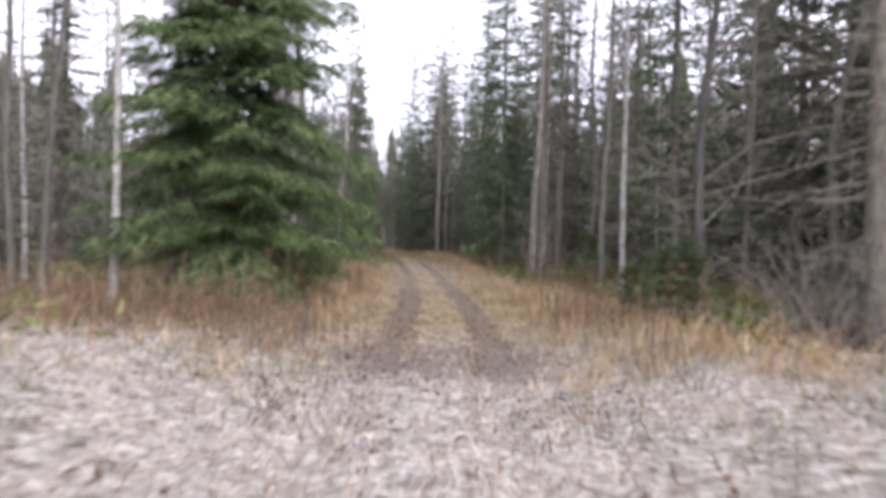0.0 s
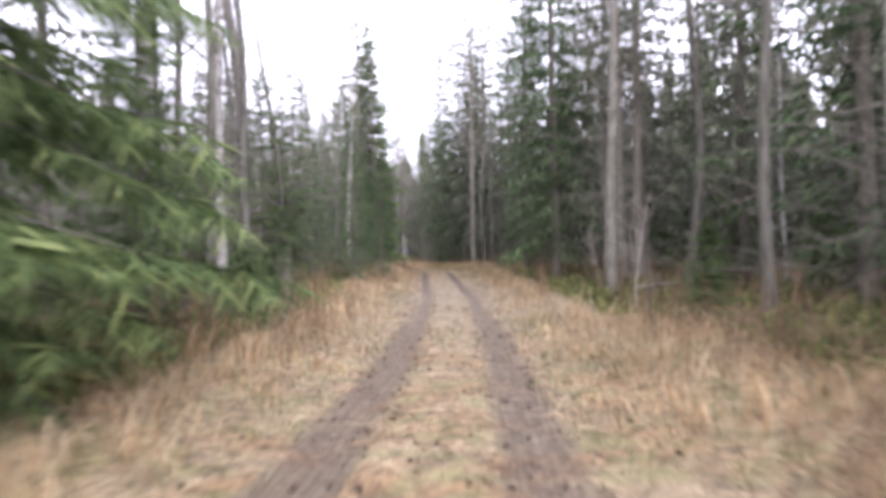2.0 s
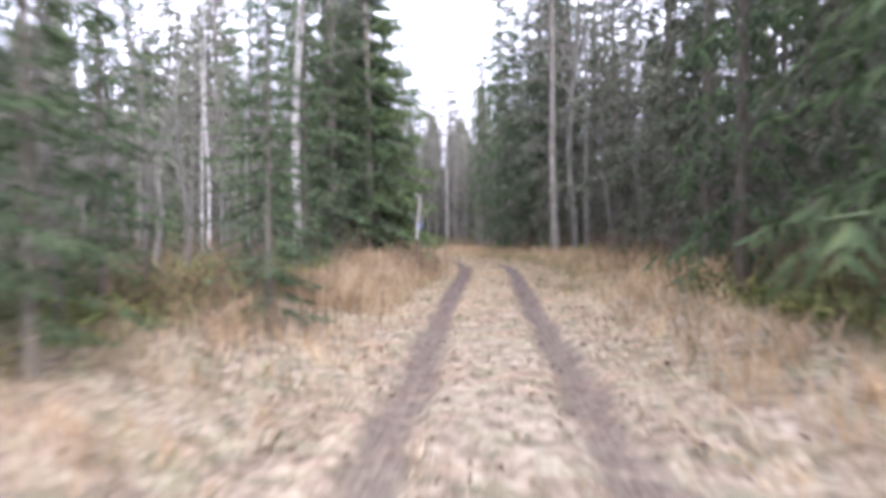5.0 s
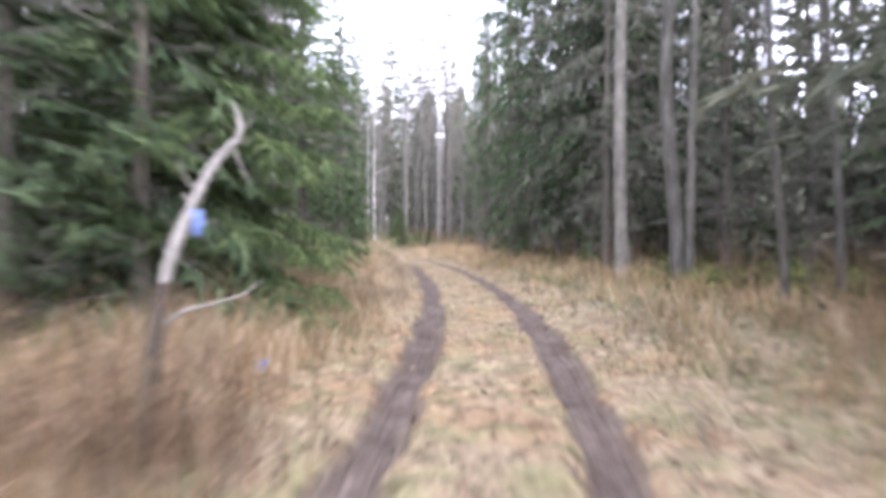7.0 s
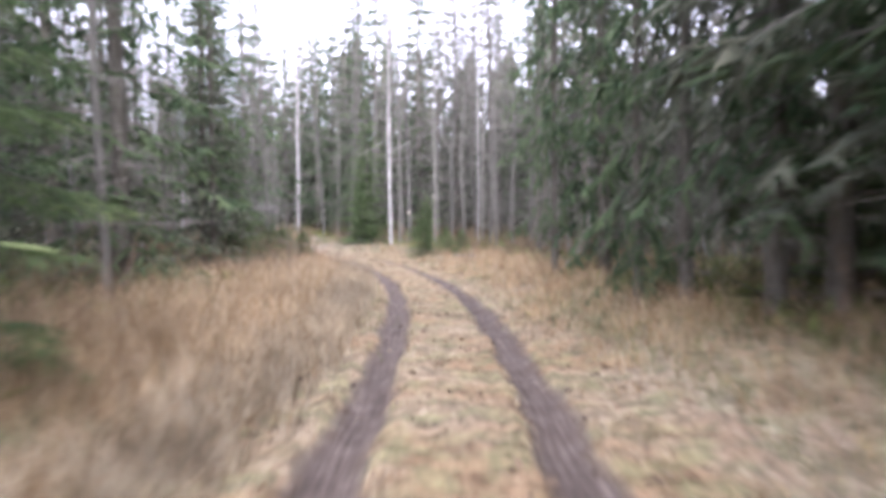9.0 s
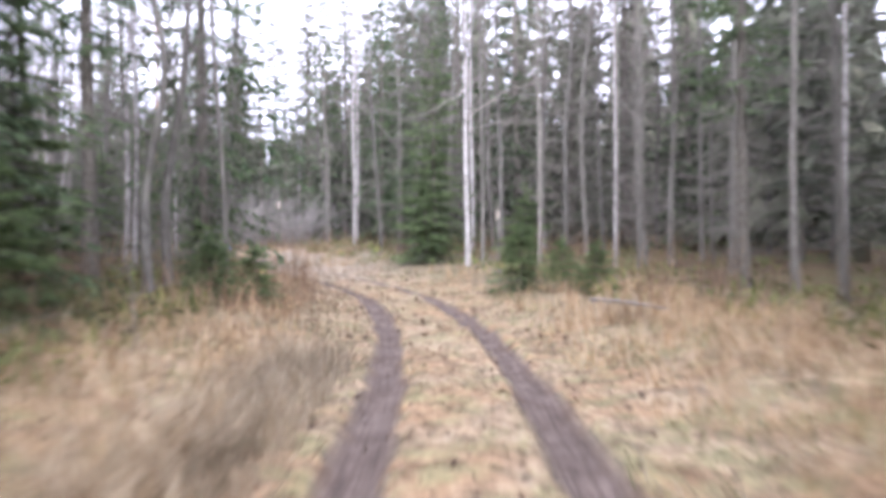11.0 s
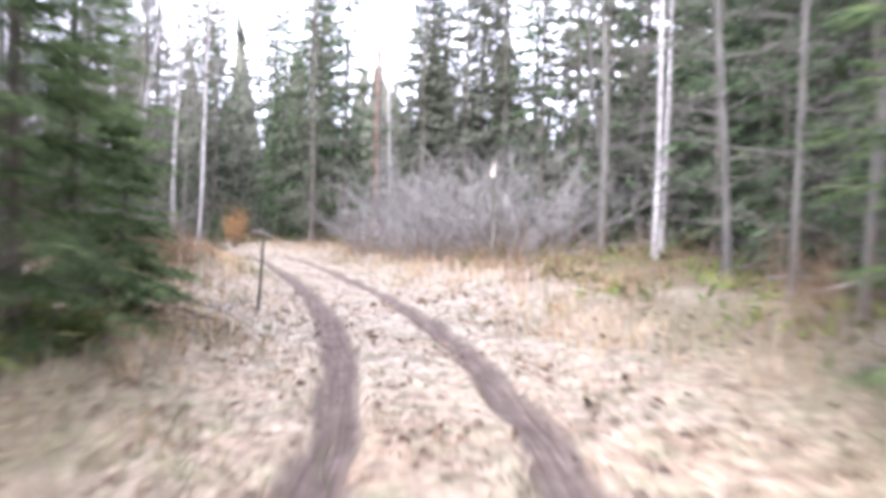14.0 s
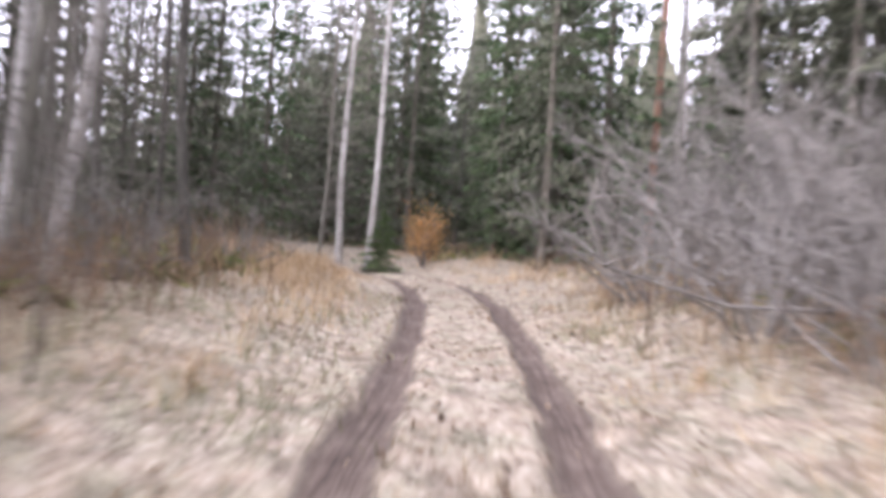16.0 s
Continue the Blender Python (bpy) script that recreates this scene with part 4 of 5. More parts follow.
bare_stand()
fill_wood()
add_limbs(over_tree, "limb", [
    [(-8.05, 62.4, 4.3), (-7.69, 61.9, 3.9), (-7.15, 61.6, 3.62), (-6.44, 61.66, 3.39), (-5.90, 62.15, 3.25)],
    [(-8.05, 62.4, 4.0), (-7.30, 61.9, 3.60), (-6.83, 62.0, 3.66), (-6.17, 62.31, 3.34)],
    [(-8.05, 62.4, 5.0), (-6.60, 62.4, 4.55), (-6.07, 62.55, 4.16), (-5.68, 62.81, 3.68)]], 0.022, GREY_BARK)
add_limbs(bend_birch, "limb", [
    [(-14.35, 99.9, 5.2), (-12.95, 99.5, 5.95), (-12.05, 99.5, 6.2)],
    [(-14.35, 99.9, 4.85), (-13.1, 99.3, 4.95), (-12.1, 99.3, 4.9)],
    [(-14.35, 99.9, 6.2), (-14.73, 98.5, 5.4), (-15.45, 97.8, 5.0)],
    [(-14.35, 99.9, 5.4), (-13.0, 99.3, 5.66), (-12.2, 99.2, 5.68)]], 0.02, DEAD_WOOD)
add_limbs(lean_tree, "limb", [
    [(-19.35, 95.2, 5.55), (-18.75, 95.4, 5.6), (-18.05, 95.5, 5.45)],
    [(-19.40, 95.15, 5.1), (-18.8, 95.4, 5.1), (-17.9, 95.6, 4.95)],
    [(-19.45, 95.1, 4.7), (-18.7, 95.4, 4.65), (-17.8, 95.6, 4.35)]], 0.02, GREY_BARK)


def far_woods():
    """Trees deep in the wood, joined: nobody could count them."""
    rng = np.random.default_rng(33)
    stems, crowns, hearts, placed = Pile(), Pile(), Pile(), 0
    while placed < 1750:
        k = rng.integers(0, len(ROAD))
        a = 13 + 58 * rng.random() ** 1.15
        side = rng.choice((-1, 1))
        x, y = ROAD[k, 0] + TAN[k, 1] * a * side, ROAD[k, 1] - TAN[k, 0] * a * side
        s, lat, _ = road_coords(x, y)
        if abs(lat[0]) < 12.5:
            continue
        placed += 1
        g = float(ground_height(x, y)[0])
        h = rng.uniform(13, 21)
        if 26 < s[0] < 75 and lat[0] < 0:
            h = rng.uniform(6, 11)
        pts = np.array([[x, y, g - 0.3], [x + rng.uniform(-0.2, 0.2), y, g + h * 0.5], [x + rng.uniform(-0.4, 0.4), y + rng.uniform(-0.4, 0.4), g + h]])
        r = rng.uniform(0.05, 0.12)
        stems.tube(pts, [r, r * 0.75, 0.02], 5)
        if rng.random() < 0.72:
            if rng.random() < 0.3:
                h *= rng.uniform(0.25, 0.5)
            wide = (0.125 * h + 0.45) * rng.uniform(0.75, 1.25)
            m = 9
            for tier in range(6 if abs(lat[0]) > 22 else 0):
                z0, z1 = 0.03 + 0.155 * tier, min(0.28 + 0.155 * tier, 0.93)
                a2 = np.arange(m) * 6.283 / m + rng.uniform(0, 1)
                rr = wide * (1 - 0.155 * tier) ** 0.8 * rng.choice((0.25, 0.5, 0.75, 0.95), m)
                ring = np.stack([x + rr * np.cos(a2), y + rr * np.sin(a2), g + z0 * h + rng.uniform(-0.9, 0.5, m)], 1)
                i = np.arange(m)
                hearts.add(np.concatenate([ring, [[x + rng.normal(0, 0.25), y + rng.normal(0, 0.25), g + z1 * h]]]), np.stack([i, (i + 1) % m, np.full(m, m)], 1))
            n = int((34 + 2.2 * h) * (1.2 if abs(lat[0]) > 22 else 3.2))
            z = 0.03 + 0.95 * rng.random(n) ** 0.9
            phi = rng.uniform(0, 6.283, n)
            L = wide * 1.25 * (1 - z) ** 0.75 * rng.uniform(0.7, 1.15, n) + 0.12
            b = np.stack([np.full(n, x), np.full(n, y), g + z * h], 1)
            d = np.stack([np.cos(phi), np.sin(phi), -0.3 + 0.6 * z], 1)
            for f0 in (0.3, 0.62):
                bb = b + d * (L * f0)[:, None]
                dd = unit(d + rng.standard_normal((n, 3)) * 0.45 + np.array([0, 0, -0.25]))
                wd = unit(np.cross(dd, rng.standard_normal((n, 3)))) * (0.075 * L + 0.04)[:, None]
                crowns.shoots(bb, bb + dd * (L * 0.5)[:, None], wd)
        else:
            for j in range(6):
                q = pts[0] + (pts[2] - pts[0]) * rng.uniform(0.35, 0.97)
                a2 = rng.uniform(0, 6.28)
                w = np.array([math.cos(a2), math.sin(a2), rng.uniform(0.3, 1.2)])
                e = q + unit(w) * rng.uniform(0.8, 2.4)
                stems.tube([q, (q + e) / 2 + rng.uniform(-0.15, 0.15, 3), e], [0.022, 0.012, 0.004], 3)
                c0 = q + (e - q) * rng.uniform(0.2, 1, (5, 1))
                stems.shoots(c0, c0 + unit(w + rng.standard_normal((5, 3)) * 0.6) * rng.uniform(0.4, 1.3, (5, 1)), np.tile([[0.005, 0.005, 0.01]], (5, 1)))
    root = new("far_woods")
    part("stems", stems.mesh("far_stems", GREY_BARK), root)
    part("crowns", crowns.mesh("far_crowns", GREY_NEEDLES), root)
    part("inner_crowns", hearts.mesh("far_hearts", GREY_NEEDLES), root)
    tagged(root, "deep mixed wood of grey stems and dull green spruces", "wood", kind="stuff")


far_woods()


def distant_forest():
    """The closed spruce forest in the distance, each tree three ragged skirts."""
    rng = np.random.default_rng(44)
    pile, placed = Pile(), 0
    while placed < 2300:
        x, y = rng.uniform(-170, 110), rng.uniform(-60, 240)
        s, lat, _ = road_coords(x, y)
        off = abs(lat[0])
        if off < 46 or off > 100:
            continue
        placed += 1
        g = float(ground_height(x, y)[0])
        h = rng.uniform(12, 18.5)
        if 20 < s[0] < 75 and lat[0] < 0:
            h *= 0.62
        wide = h * rng.uniform(0.13, 0.19)
        m = 9
        for k in range(4):
            z0, z1 = g + h * (0.02 + 0.22 * k), g + h * min(0.42 + 0.22 * k, 1.0)
            a = np.arange(m) * 6.283 / m + rng.uniform(0, 1)
            r = wide * (1.05 - 0.24 * k) * rng.choice((0.35, 0.7, 1.0, 1.3), m)
            ring = np.stack([x + r * np.cos(a), y + r * np.sin(a), z0 + rng.uniform(-0.9, 0.8, m)], 1)
            i = np.arange(m)
            pile.add(np.concatenate([ring, [[x + rng.normal(0, 0.15), y, z1]]]), np.stack([i, (i + 1) % m, np.full(m, m)], 1))
    tagged(new("distant_forest", pile.mesh("distant_forest", DISTANT)), "dense dull green spruce forest in the distance", "forest", kind="stuff")


distant_forest()


# ---- grass ----
def blades(name, mat, label, s, lat, h, w, lean, rng, curl=0.5):
    """Bent blades of grass rooted at (s, lat) along the track."""
    k = np.clip(((s + S0) / 0.25).astype(int), 0, len(ROAD) - 1)
    x, y = ROAD[k, 0] + TAN[k, 1] * lat, ROAD[k, 1] - TAN[k, 0] * lat
    z = ground_height(x, y) - 0.02
    n = len(s)
    a = rng.uniform(0, 6.283, n)
    out = np.stack([np.cos(a), np.sin(a), np.zeros(n)], 1)
    sd = np.stack([-np.sin(a), np.cos(a), np.zeros(n)], 1)
    turn = rng.uniform(0, 3.14, n)
    sd = sd * np.cos(turn)[:, None] + out * np.sin(turn)[:, None]
    b = np.stack([x, y, z], 1)
    mid = b + out * (lean * h * 0.35)[:, None] + np.array([0, 0, 1.0]) * (h * 0.62)[:, None]
    tip = b + out * (lean * h * (0.9 + curl * rng.random(n)))[:, None] + np.array([0, 0, 1.0]) * (h * (1.0 - 0.35 * lean * rng.random(n)))[:, None]
    v = np.stack([b - sd * w[:, None], b + sd * w[:, None], mid + sd * (w * 0.8)[:, None], mid - sd * (w * 0.8)[:, None], tip], 1)
    i = np.arange(n)[:, None] * 5
    tris = np.concatenate([i + [[0, 1, 2]], i + [[0, 2, 3]], i + [[3, 2, 4]]])
    return tagged(new(name, soup(name, v.reshape(-1, 3), tris, mat)), label, "grass", kind="stuff")


def build_grass():
    rng = np.random.default_rng(5)
    # tall straw of the verges
    n = 98000
    tuss = n // 16
    ts = rng.uniform(7, 141, tuss)
    side = rng.choice((-1, 1), tuss)
    ta = 1.25 + 3.6 * rng.random(tuss) ** 0.85
    tall = rng.uniform(0.5, 1.25, tuss) * np.clip((ta - 0.9) / 1.4, 0.3, 1)
    j = np.repeat(np.arange(tuss), 16)
    s = ts[j] + rng.standard_normal(len(j)) * 0.14
    lat = (side * ta)[j] + rng.standard_normal(len(j)) * 0.12
    thin = rng.random(tuss) < 0.8 * np.exp(-((ts - 99) / 9) ** 4)
    thin |= (ts > 110) & (rng.random(tuss) < 0.6) & ((side > 0) | (ts < 124))
    thin |= (ts < 16) & (rng.random(tuss) < 0.8) & (((side < 0) & (ta > 2.2)) | ((side > 0) & (ta > 3.7)))
    thin |= (ts > 111) & (ts < 125) & (side < 0) & (ta > 2.4)
    thin |= (ts > 38) & (ts < 68) & (side < 0) & (ta > 3.1)
    thin |= (ts > 98) & (ts < 111) & (side > 0) & (ta > 2.5)
    thin |= (ts > 15) & (ts < 27) & (side < 0) & (ta > 2.9)
    thin |= (ts >= 27) & (ts < 44) & (side < 0) & (ta > 3.3)
    thin |= (ts >= 24) & (ts < 42) & (side > 0) & (ta > 2.7)
    keep = (np.abs(lat) > 1.12) & ~thin[j]
    s, lat, j = s[keep], lat[keep], j[keep]
    h = (0.5 + 0.16 * np.clip((ts - 38) / 8, 0, 1) * np.clip((84 - ts) / 8, 0, 1) * (side < 0))[j] * tall[j] * rng.uniform(0.5, 1.2, len(j))
    blades("verge_grass", STRAW, "tall dry straw-coloured grass on the verges", s, lat, h, rng.uniform(0.003, 0.0065, len(j)), rng.uniform(0.2, 1.1, len(j)), rng)
    # the rank straw on the inner side of the bend
    tuss = 1300
    ts = rng.uniform(42, 82, tuss)
    ta = 1.5 + np.where(ts < 64, 1.5, 2.7) * rng.random(tuss)
    tall = rng.uniform(0.3, 0.7, tuss)  * np.clip((ta - 1.0) / 0.9, 0.4, 1)
    j = np.repeat(np.arange(tuss), 14)
    s, lat = ts[j] + rng.standard_normal(len(j)) * 0.16, -ta[j] + rng.standard_normal(len(j)) * 0.13
    keep = lat < -1.2
    s, lat, j = s[keep], lat[keep], j[keep]
    blades("rank_grass", STRAW, "rank golden straw on the inner verge of the bend", s, lat, tall[j] * rng.uniform(0.6, 1.15, len(j)), rng.uniform(0.003, 0.0065, len(j)), rng.uniform(0.15, 0.8, len(j)), rng)
    # straw hanging over the inner rut
    tuss = 800
    ts = rng.uniform(58, 86, tuss)
    ta = rng.uniform(1.2, 1.95, tuss)
    tall = rng.uniform(0.28, 0.5, tuss) * np.clip((ts - 54) / 8, 0.5, 1)
    j = np.repeat(np.arange(tuss), 14)
    s, lat = ts[j] + rng.standard_normal(len(j)) * 0.14, -ta[j] + rng.standard_normal(len(j)) * 0.08
    keep = lat < -1.08
    s, lat, j = s[keep], lat[keep], j[keep]
    blades("rut_grass", PALE_STRAW, "golden straw crowding the edge of the inner rut", s, lat, tall[j] * rng.uniform(0.7, 1.2, len(j)), rng.uniform(0.003, 0.0065, len(j)), rng.uniform(0.15, 0.7, len(j)), rng)
    # shorter bleached thatch between and beside the ruts
    n = 66000
    s = rng.uniform(6, 130, n)
    lat = rng.uniform(-3.2, 3.2, n)
    inner = rng.random(n) < 0.45
    lat = np.where(inner, rng.uniform(-0.52, 0.52, n), lat)
    keep = (np.abs(np.abs(lat) - RUT) > 0.24) & ~((np.abs(lat) > 1.7) & (rng.random(n) < 0.8 * np.exp(-((s - 99) / 9) ** 4)))
    s, lat = s[keep], lat[keep]
    h = np.where(np.abs(lat) < 0.6, 0.09, 0.19) * rng.uniform(0.4, 1.4, len(s)) * (0.75 + 0.5 * np.sin(s * 2.1 + 3 * lat) * np.sin(s * 0.83))
    blades("track_grass", PALE_STRAW, "short bleached grass along the track's crown", s, lat, h, rng.uniform(0.004, 0.009, len(s)), rng.uniform(0.4, 1.5, len(s)), rng)
    # frosted turf where the track leaves the open ground
    n = 34000
    s = 15 * rng.random(n) ** 1.1 - 2
    lat = rng.uniform(-8, 8, n)
    keep = (np.abs(np.abs(lat) - RUT) > 0.25) | (s < 8)
    s, lat = s[keep], lat[keep]
    h = 0.13 * rng.uniform(0.4, 1.6, len(s))
    blades("bleached_turf", FROST_STRAW, "pale bleached turf at the mouth of the track", s, lat, h, rng.uniform(0.003, 0.007, len(s)), rng.uniform(0.5, 1.6, len(s)), rng)
    # green tufts here and there
    n = 32000
    cs = rng.uniform(4, 128, n // 40)
    cl = rng.choice((-1, 1), n // 40) * rng.uniform(1.35, 5.0, n // 40)
    j = np.repeat(np.arange(n // 40), 40)
    s, lat = cs[j] + rng.standard_normal(len(j)) * 0.35, cl[j] + rng.standard_normal(len(j)) * 0.3
    s[:9000], lat[:9000] = rng.uniform(49, 76, 9000), rng.uniform(1.7, 4.4, 9000)
    h = 0.2 * rng.uniform(0.4, 1.5, len(j))
    blades("green_grass", GREEN_BLADE, "green tufts among the dry grass", s, lat, h, rng.uniform(0.003, 0.007, len(j)), rng.uniform(0.3, 1.2, len(j)), rng)


build_grass()


def build_brush():
    """Thin dead canes that crowd the wood's edge."""
    rng = np.random.default_rng(15)
    n = 1100
    ts = rng.uniform(8, 140, n)
    side = rng.choice((-1, 1), n)
    ta = 3.4 + 5.5 * rng.random(n) ** 1.2
    tall = rng.uniform(0.6, 1.5, n)
    j = np.repeat(np.arange(n), 16)
    s, lat = ts[j] + rng.standard_normal(len(j)) * 0.35, (side * ta)[j] + rng.standard_normal(len(j)) * 0.3
    keep = np.abs(lat) > 2.6
    s, lat, j = s[keep], lat[keep], j[keep]
    ob = blades("brush", WEED, "thin dead brown canes at the wood's edge", s, lat, tall[j] * rng.uniform(0.5, 1.2, len(j)), rng.uniform(0.003, 0.006, len(j)), rng.uniform(0.1, 0.7, len(j)), rng)
    ob["category"] = "undergrowth"


build_brush()


def build_undergrowth():
    rng = np.random.default_rng(6)
    pile = Pile()
    n = 26000
    s = rng.uniform(8, 140, n // 20)
    a = 3.6 + 9 * rng.random(n // 20) ** 1.3
    side = rng.choice((-1, 1), n // 20)
    j = np.repeat(np.arange(n // 20), 20)
    s, lat = s[j] + rng.standard_normal(len(j)) * 0.3, (a * side)[j] + rng.standard_normal(len(j)) * 0.3
    for s0, s1, l0, l1, m in ((16, 34, -7.0, -3.0, 9000), (11, 21, 3.6, 7.5, 5000), (58, 76, 3.2, 7.5, 8000), (92, 108, -6.0, -2.8, 5000), (60, 92, -7.5, -3.4, 6000), (24, 44, 2.9, 8.0, 8000), (26, 44, -7.0, -3.3, 5000), (44, 68, -7.0, -3.2, 6000)):
        s = np.concatenate([s, rng.uniform(s0, s1, m)])
        lat = np.concatenate([lat, rng.uniform(l0, l1, m)])
    k = np.clip(((s + S0) / 0.25).astype(int), 0, len(ROAD) - 1)
    x, y = ROAD[k, 0] + TAN[k, 1] * lat, ROAD[k, 1] - TAN[k, 0] * lat
    b = np.stack([x, y, ground_height(x, y) + 0.42 * rng.random(len(x)) ** 1.3 * (0.6 + 0.4 * np.sin(x * 1.7) * np.sin(y * 1.3))], 1)
    d = unit(rng.standard_normal((len(x), 3)) + np.array([0, 0, 0.9]))
    ln = rng.uniform(0.06, 0.24, len(x))
    wd = unit(np.cross(d, rng.standard_normal((len(x), 3)))) * (0.2 * ln)[:, None]
    pile.sprays(b - d * 0.12, b + d * ln[:, None], wd)
    tagged(new("undergrowth", pile.mesh("undergrowth", BERRY)), "low bilberry scrub and ferns under the trees", "undergrowth", kind="stuff")


build_undergrowth()


# ---- shrubs, saplings, dead wood and litter ----
def on_ground(x, y):
    return float(ground_height(x, y)[0])


def shrub(seed, h, stems=26, label="leafless grey shrub with a dense tangle of twigs"):
    """Many stems fanning from one stool, split into fine twigs."""
    rng = np.random.default_rng(seed)
    root = new("shrub")
    wood, fine = Pile(), Pile()
    for k in range(stems):
        a, out = rng.uniform(0, 6.28), rng.uniform(0.15, 0.95)
        q = np.array([math.cos(a), math.sin(a), 0]) * rng.uniform(0, 0.45)
        w = unit(np.array([math.cos(a) * out, math.sin(a) * out, 1.0]))
        pts = [q + np.array([0, 0, -0.1])]
        ln = h * rng.uniform(0.65, 1.15)
        for i in range(5):
            w = unit(w + 0.22 * rng.standard_normal(3) + np.array([math.cos(a), math.sin(a), -0.1]) * 0.10)
            pts.append(pts[-1] + w * ln / 5)
        pts = np.array(pts)
        wood.tube(pts, np.linspace(0.021, 0.006, 6), 4)
        for i in range(10):
            g = rng.uniform(0.25, 1.0) * 4.99
            c = pts[int(g)] + (pts[int(g) + 1] - pts[int(g)]) * (g % 1)
            d = unit(w * 0.7 + 0.8 * rng.standard_normal(3) + np.array([0, 0, 0.3]))
            e = c + d * rng.uniform(0.2, 0.65)
            fine.tube([c, (c + e) / 2 + 0.04 * rng.standard_normal(3), e], [0.008, 0.006, 0.002], 3)
            for _ in range(2):
                c2 = c + (e - c) * rng.random()
                fine.sprays(c2[None], (c2 + unit(d + 0.7 * rng.standard_normal(3)) * rng.uniform(0.1, 0.3))[None], unit(rng.standard_normal((1, 3))) * 0.003)
    part("stemwork", wood.mesh("shrub_stems", SHRUB), root)["kind"] = "stuff"
    part("twigwork", fine.mesh("shrub_twigs", SHRUB), root)["kind"] = "stuff"
    return tagged(root, label, "shrub", "leafless shrubs beside the track")


SHRUBS = [shrub(200 + k, 2.3) for k in range(3)]


def set_shrub(k, x, y, size=1.0, label=""):
    ob = copy_thing(SHRUBS[k % 3], pose(x, y, on_ground(x, y), 0, 0, k * 77) @ Matrix.Diagonal((size, size, size, 1)))
    if label:
        ob["label"] = label


for k, (x, y, size) in enumerate(((-28.6, 112.6, 1.0), (-30.4, 114.2, 1.15), (-32.2, 114.6, 1.1), (-34.2, 116.2, 1.25), (-31.2, 112.4, 0.85),
                                  (-36.4, 117.4, 1.2), (-33.6, 113.6, 0.9), (-38.2, 119.4, 1.2), (-29.6, 115.6, 1.2), (-36.8, 115.2, 0.9),
                                  (-40.4, 121.0, 1.1), (-35.6, 119.0, 1.3))):
    set_shrub(k, x, y, size * 1.4)
for k, (x, y, size) in enumerate(((4.9, 9.8, 0.75), (5.6, 11.0, 0.85), (6.4, 9.6, 0.8), (-36.9, 106.2, 0.7), (-38.4, 107.6, 0.75), (-35.0, 104.4, 0.7), (-41.6, 110.0, 0.7))):
    set_shrub(k + 1, x, y, size, "thin leafless bush at the wood's edge")


def sapling(x, y, h, seed, mat=TWIG, lean=(0.0, 0.0), twigs=6, r=0.012, name="sapling", label="thin leafless sapling standing in the verge grass"):
    rng = np.random.default_rng(seed)
    root = new(name)
    pts = wander(rng, h, 8, 0.04 * h, lean)
    stem, tw = Pile(), Pile()
    stem.tube(pts, np.linspace(r, r * 0.3, 8), 6)
    part("stem", stem.mesh(name + "_stem", mat, True), root)
    for k in range(twigs):
        g = rng.uniform(0.3, 0.95) * 6.99
        c = pts[int(g)] + (pts[int(g) + 1] - pts[int(g)]) * (g % 1)
        a = rng.uniform(0, 6.28)
        limb(tw, rng, c, np.array([math.cos(a), math.sin(a), rng.uniform(0.1, 1.0)]), h * rng.uniform(0.12, 0.35), r * 0.5, 1, 0.5, 3, 3)
    part("twigwork", tw.mesh(name + "_twigs", mat), root)["kind"] = "stuff"
    root.matrix_basis = pose(x, y, on_ground(x, y))
    return tagged(root, label, "sapling", "saplings on the verges")


for k, (x, y, h) in enumerate(((1.93, 12.7, 1.1), (2.9, 12.9, 0.9), (-1.75, 9.9, 0.6), (2.6, 20.4, 1.6), (-2.6, 21.4, 1.3), (-2.9, 22.6, 1.5), (-3.4, 24.4, 1.4),
                               (-3.1, 31.0, 1.4), (1.2, 50.2, 1.4), (0.6, 54.0, 1.2), (-6.3, 59.6, 1.3), (-1.0, 62.2, 1.5), (-9.1, 75.0, 1.5), (-12.4, 83.0, 1.6))):
    sapling(x, y, h, 300 + k)
sapling(-33.3, 106.6, 1.9, 330, lean=(0.25, 0.22), r=0.016)
sapling(-30.1, 103.6, 2.1, 331, lean=(0.02, 0.03), r=0.014, twigs=9)
for k in range(6):
    sapling(-32.6 - 0.7 * k, 106.0 + 0.35 * (k % 3), 1.4 + 0.15 * k, 340 + k, lean=(0.1, 0.05))
sapling(3.5, 31.3, 2.4, 350, DEAD_WOOD, (-0.12, 0.0), 9, 0.02, "dead_sapling", "bleached dead sapling with hooked bare branches")
sapling(3.1, 24.2, 2.3, 351, DEAD_WOOD, (0.10, 0.05), 11, 0.02, "dead_sapling", "bleached dead sapling with hooked bare branches")
sapling(4.3, 31.6, 2.9, 352, DEAD_WOOD, (0.03, 0.0), 8, 0.022, "dead_sapling", "bleached dead sapling with hooked bare branches")


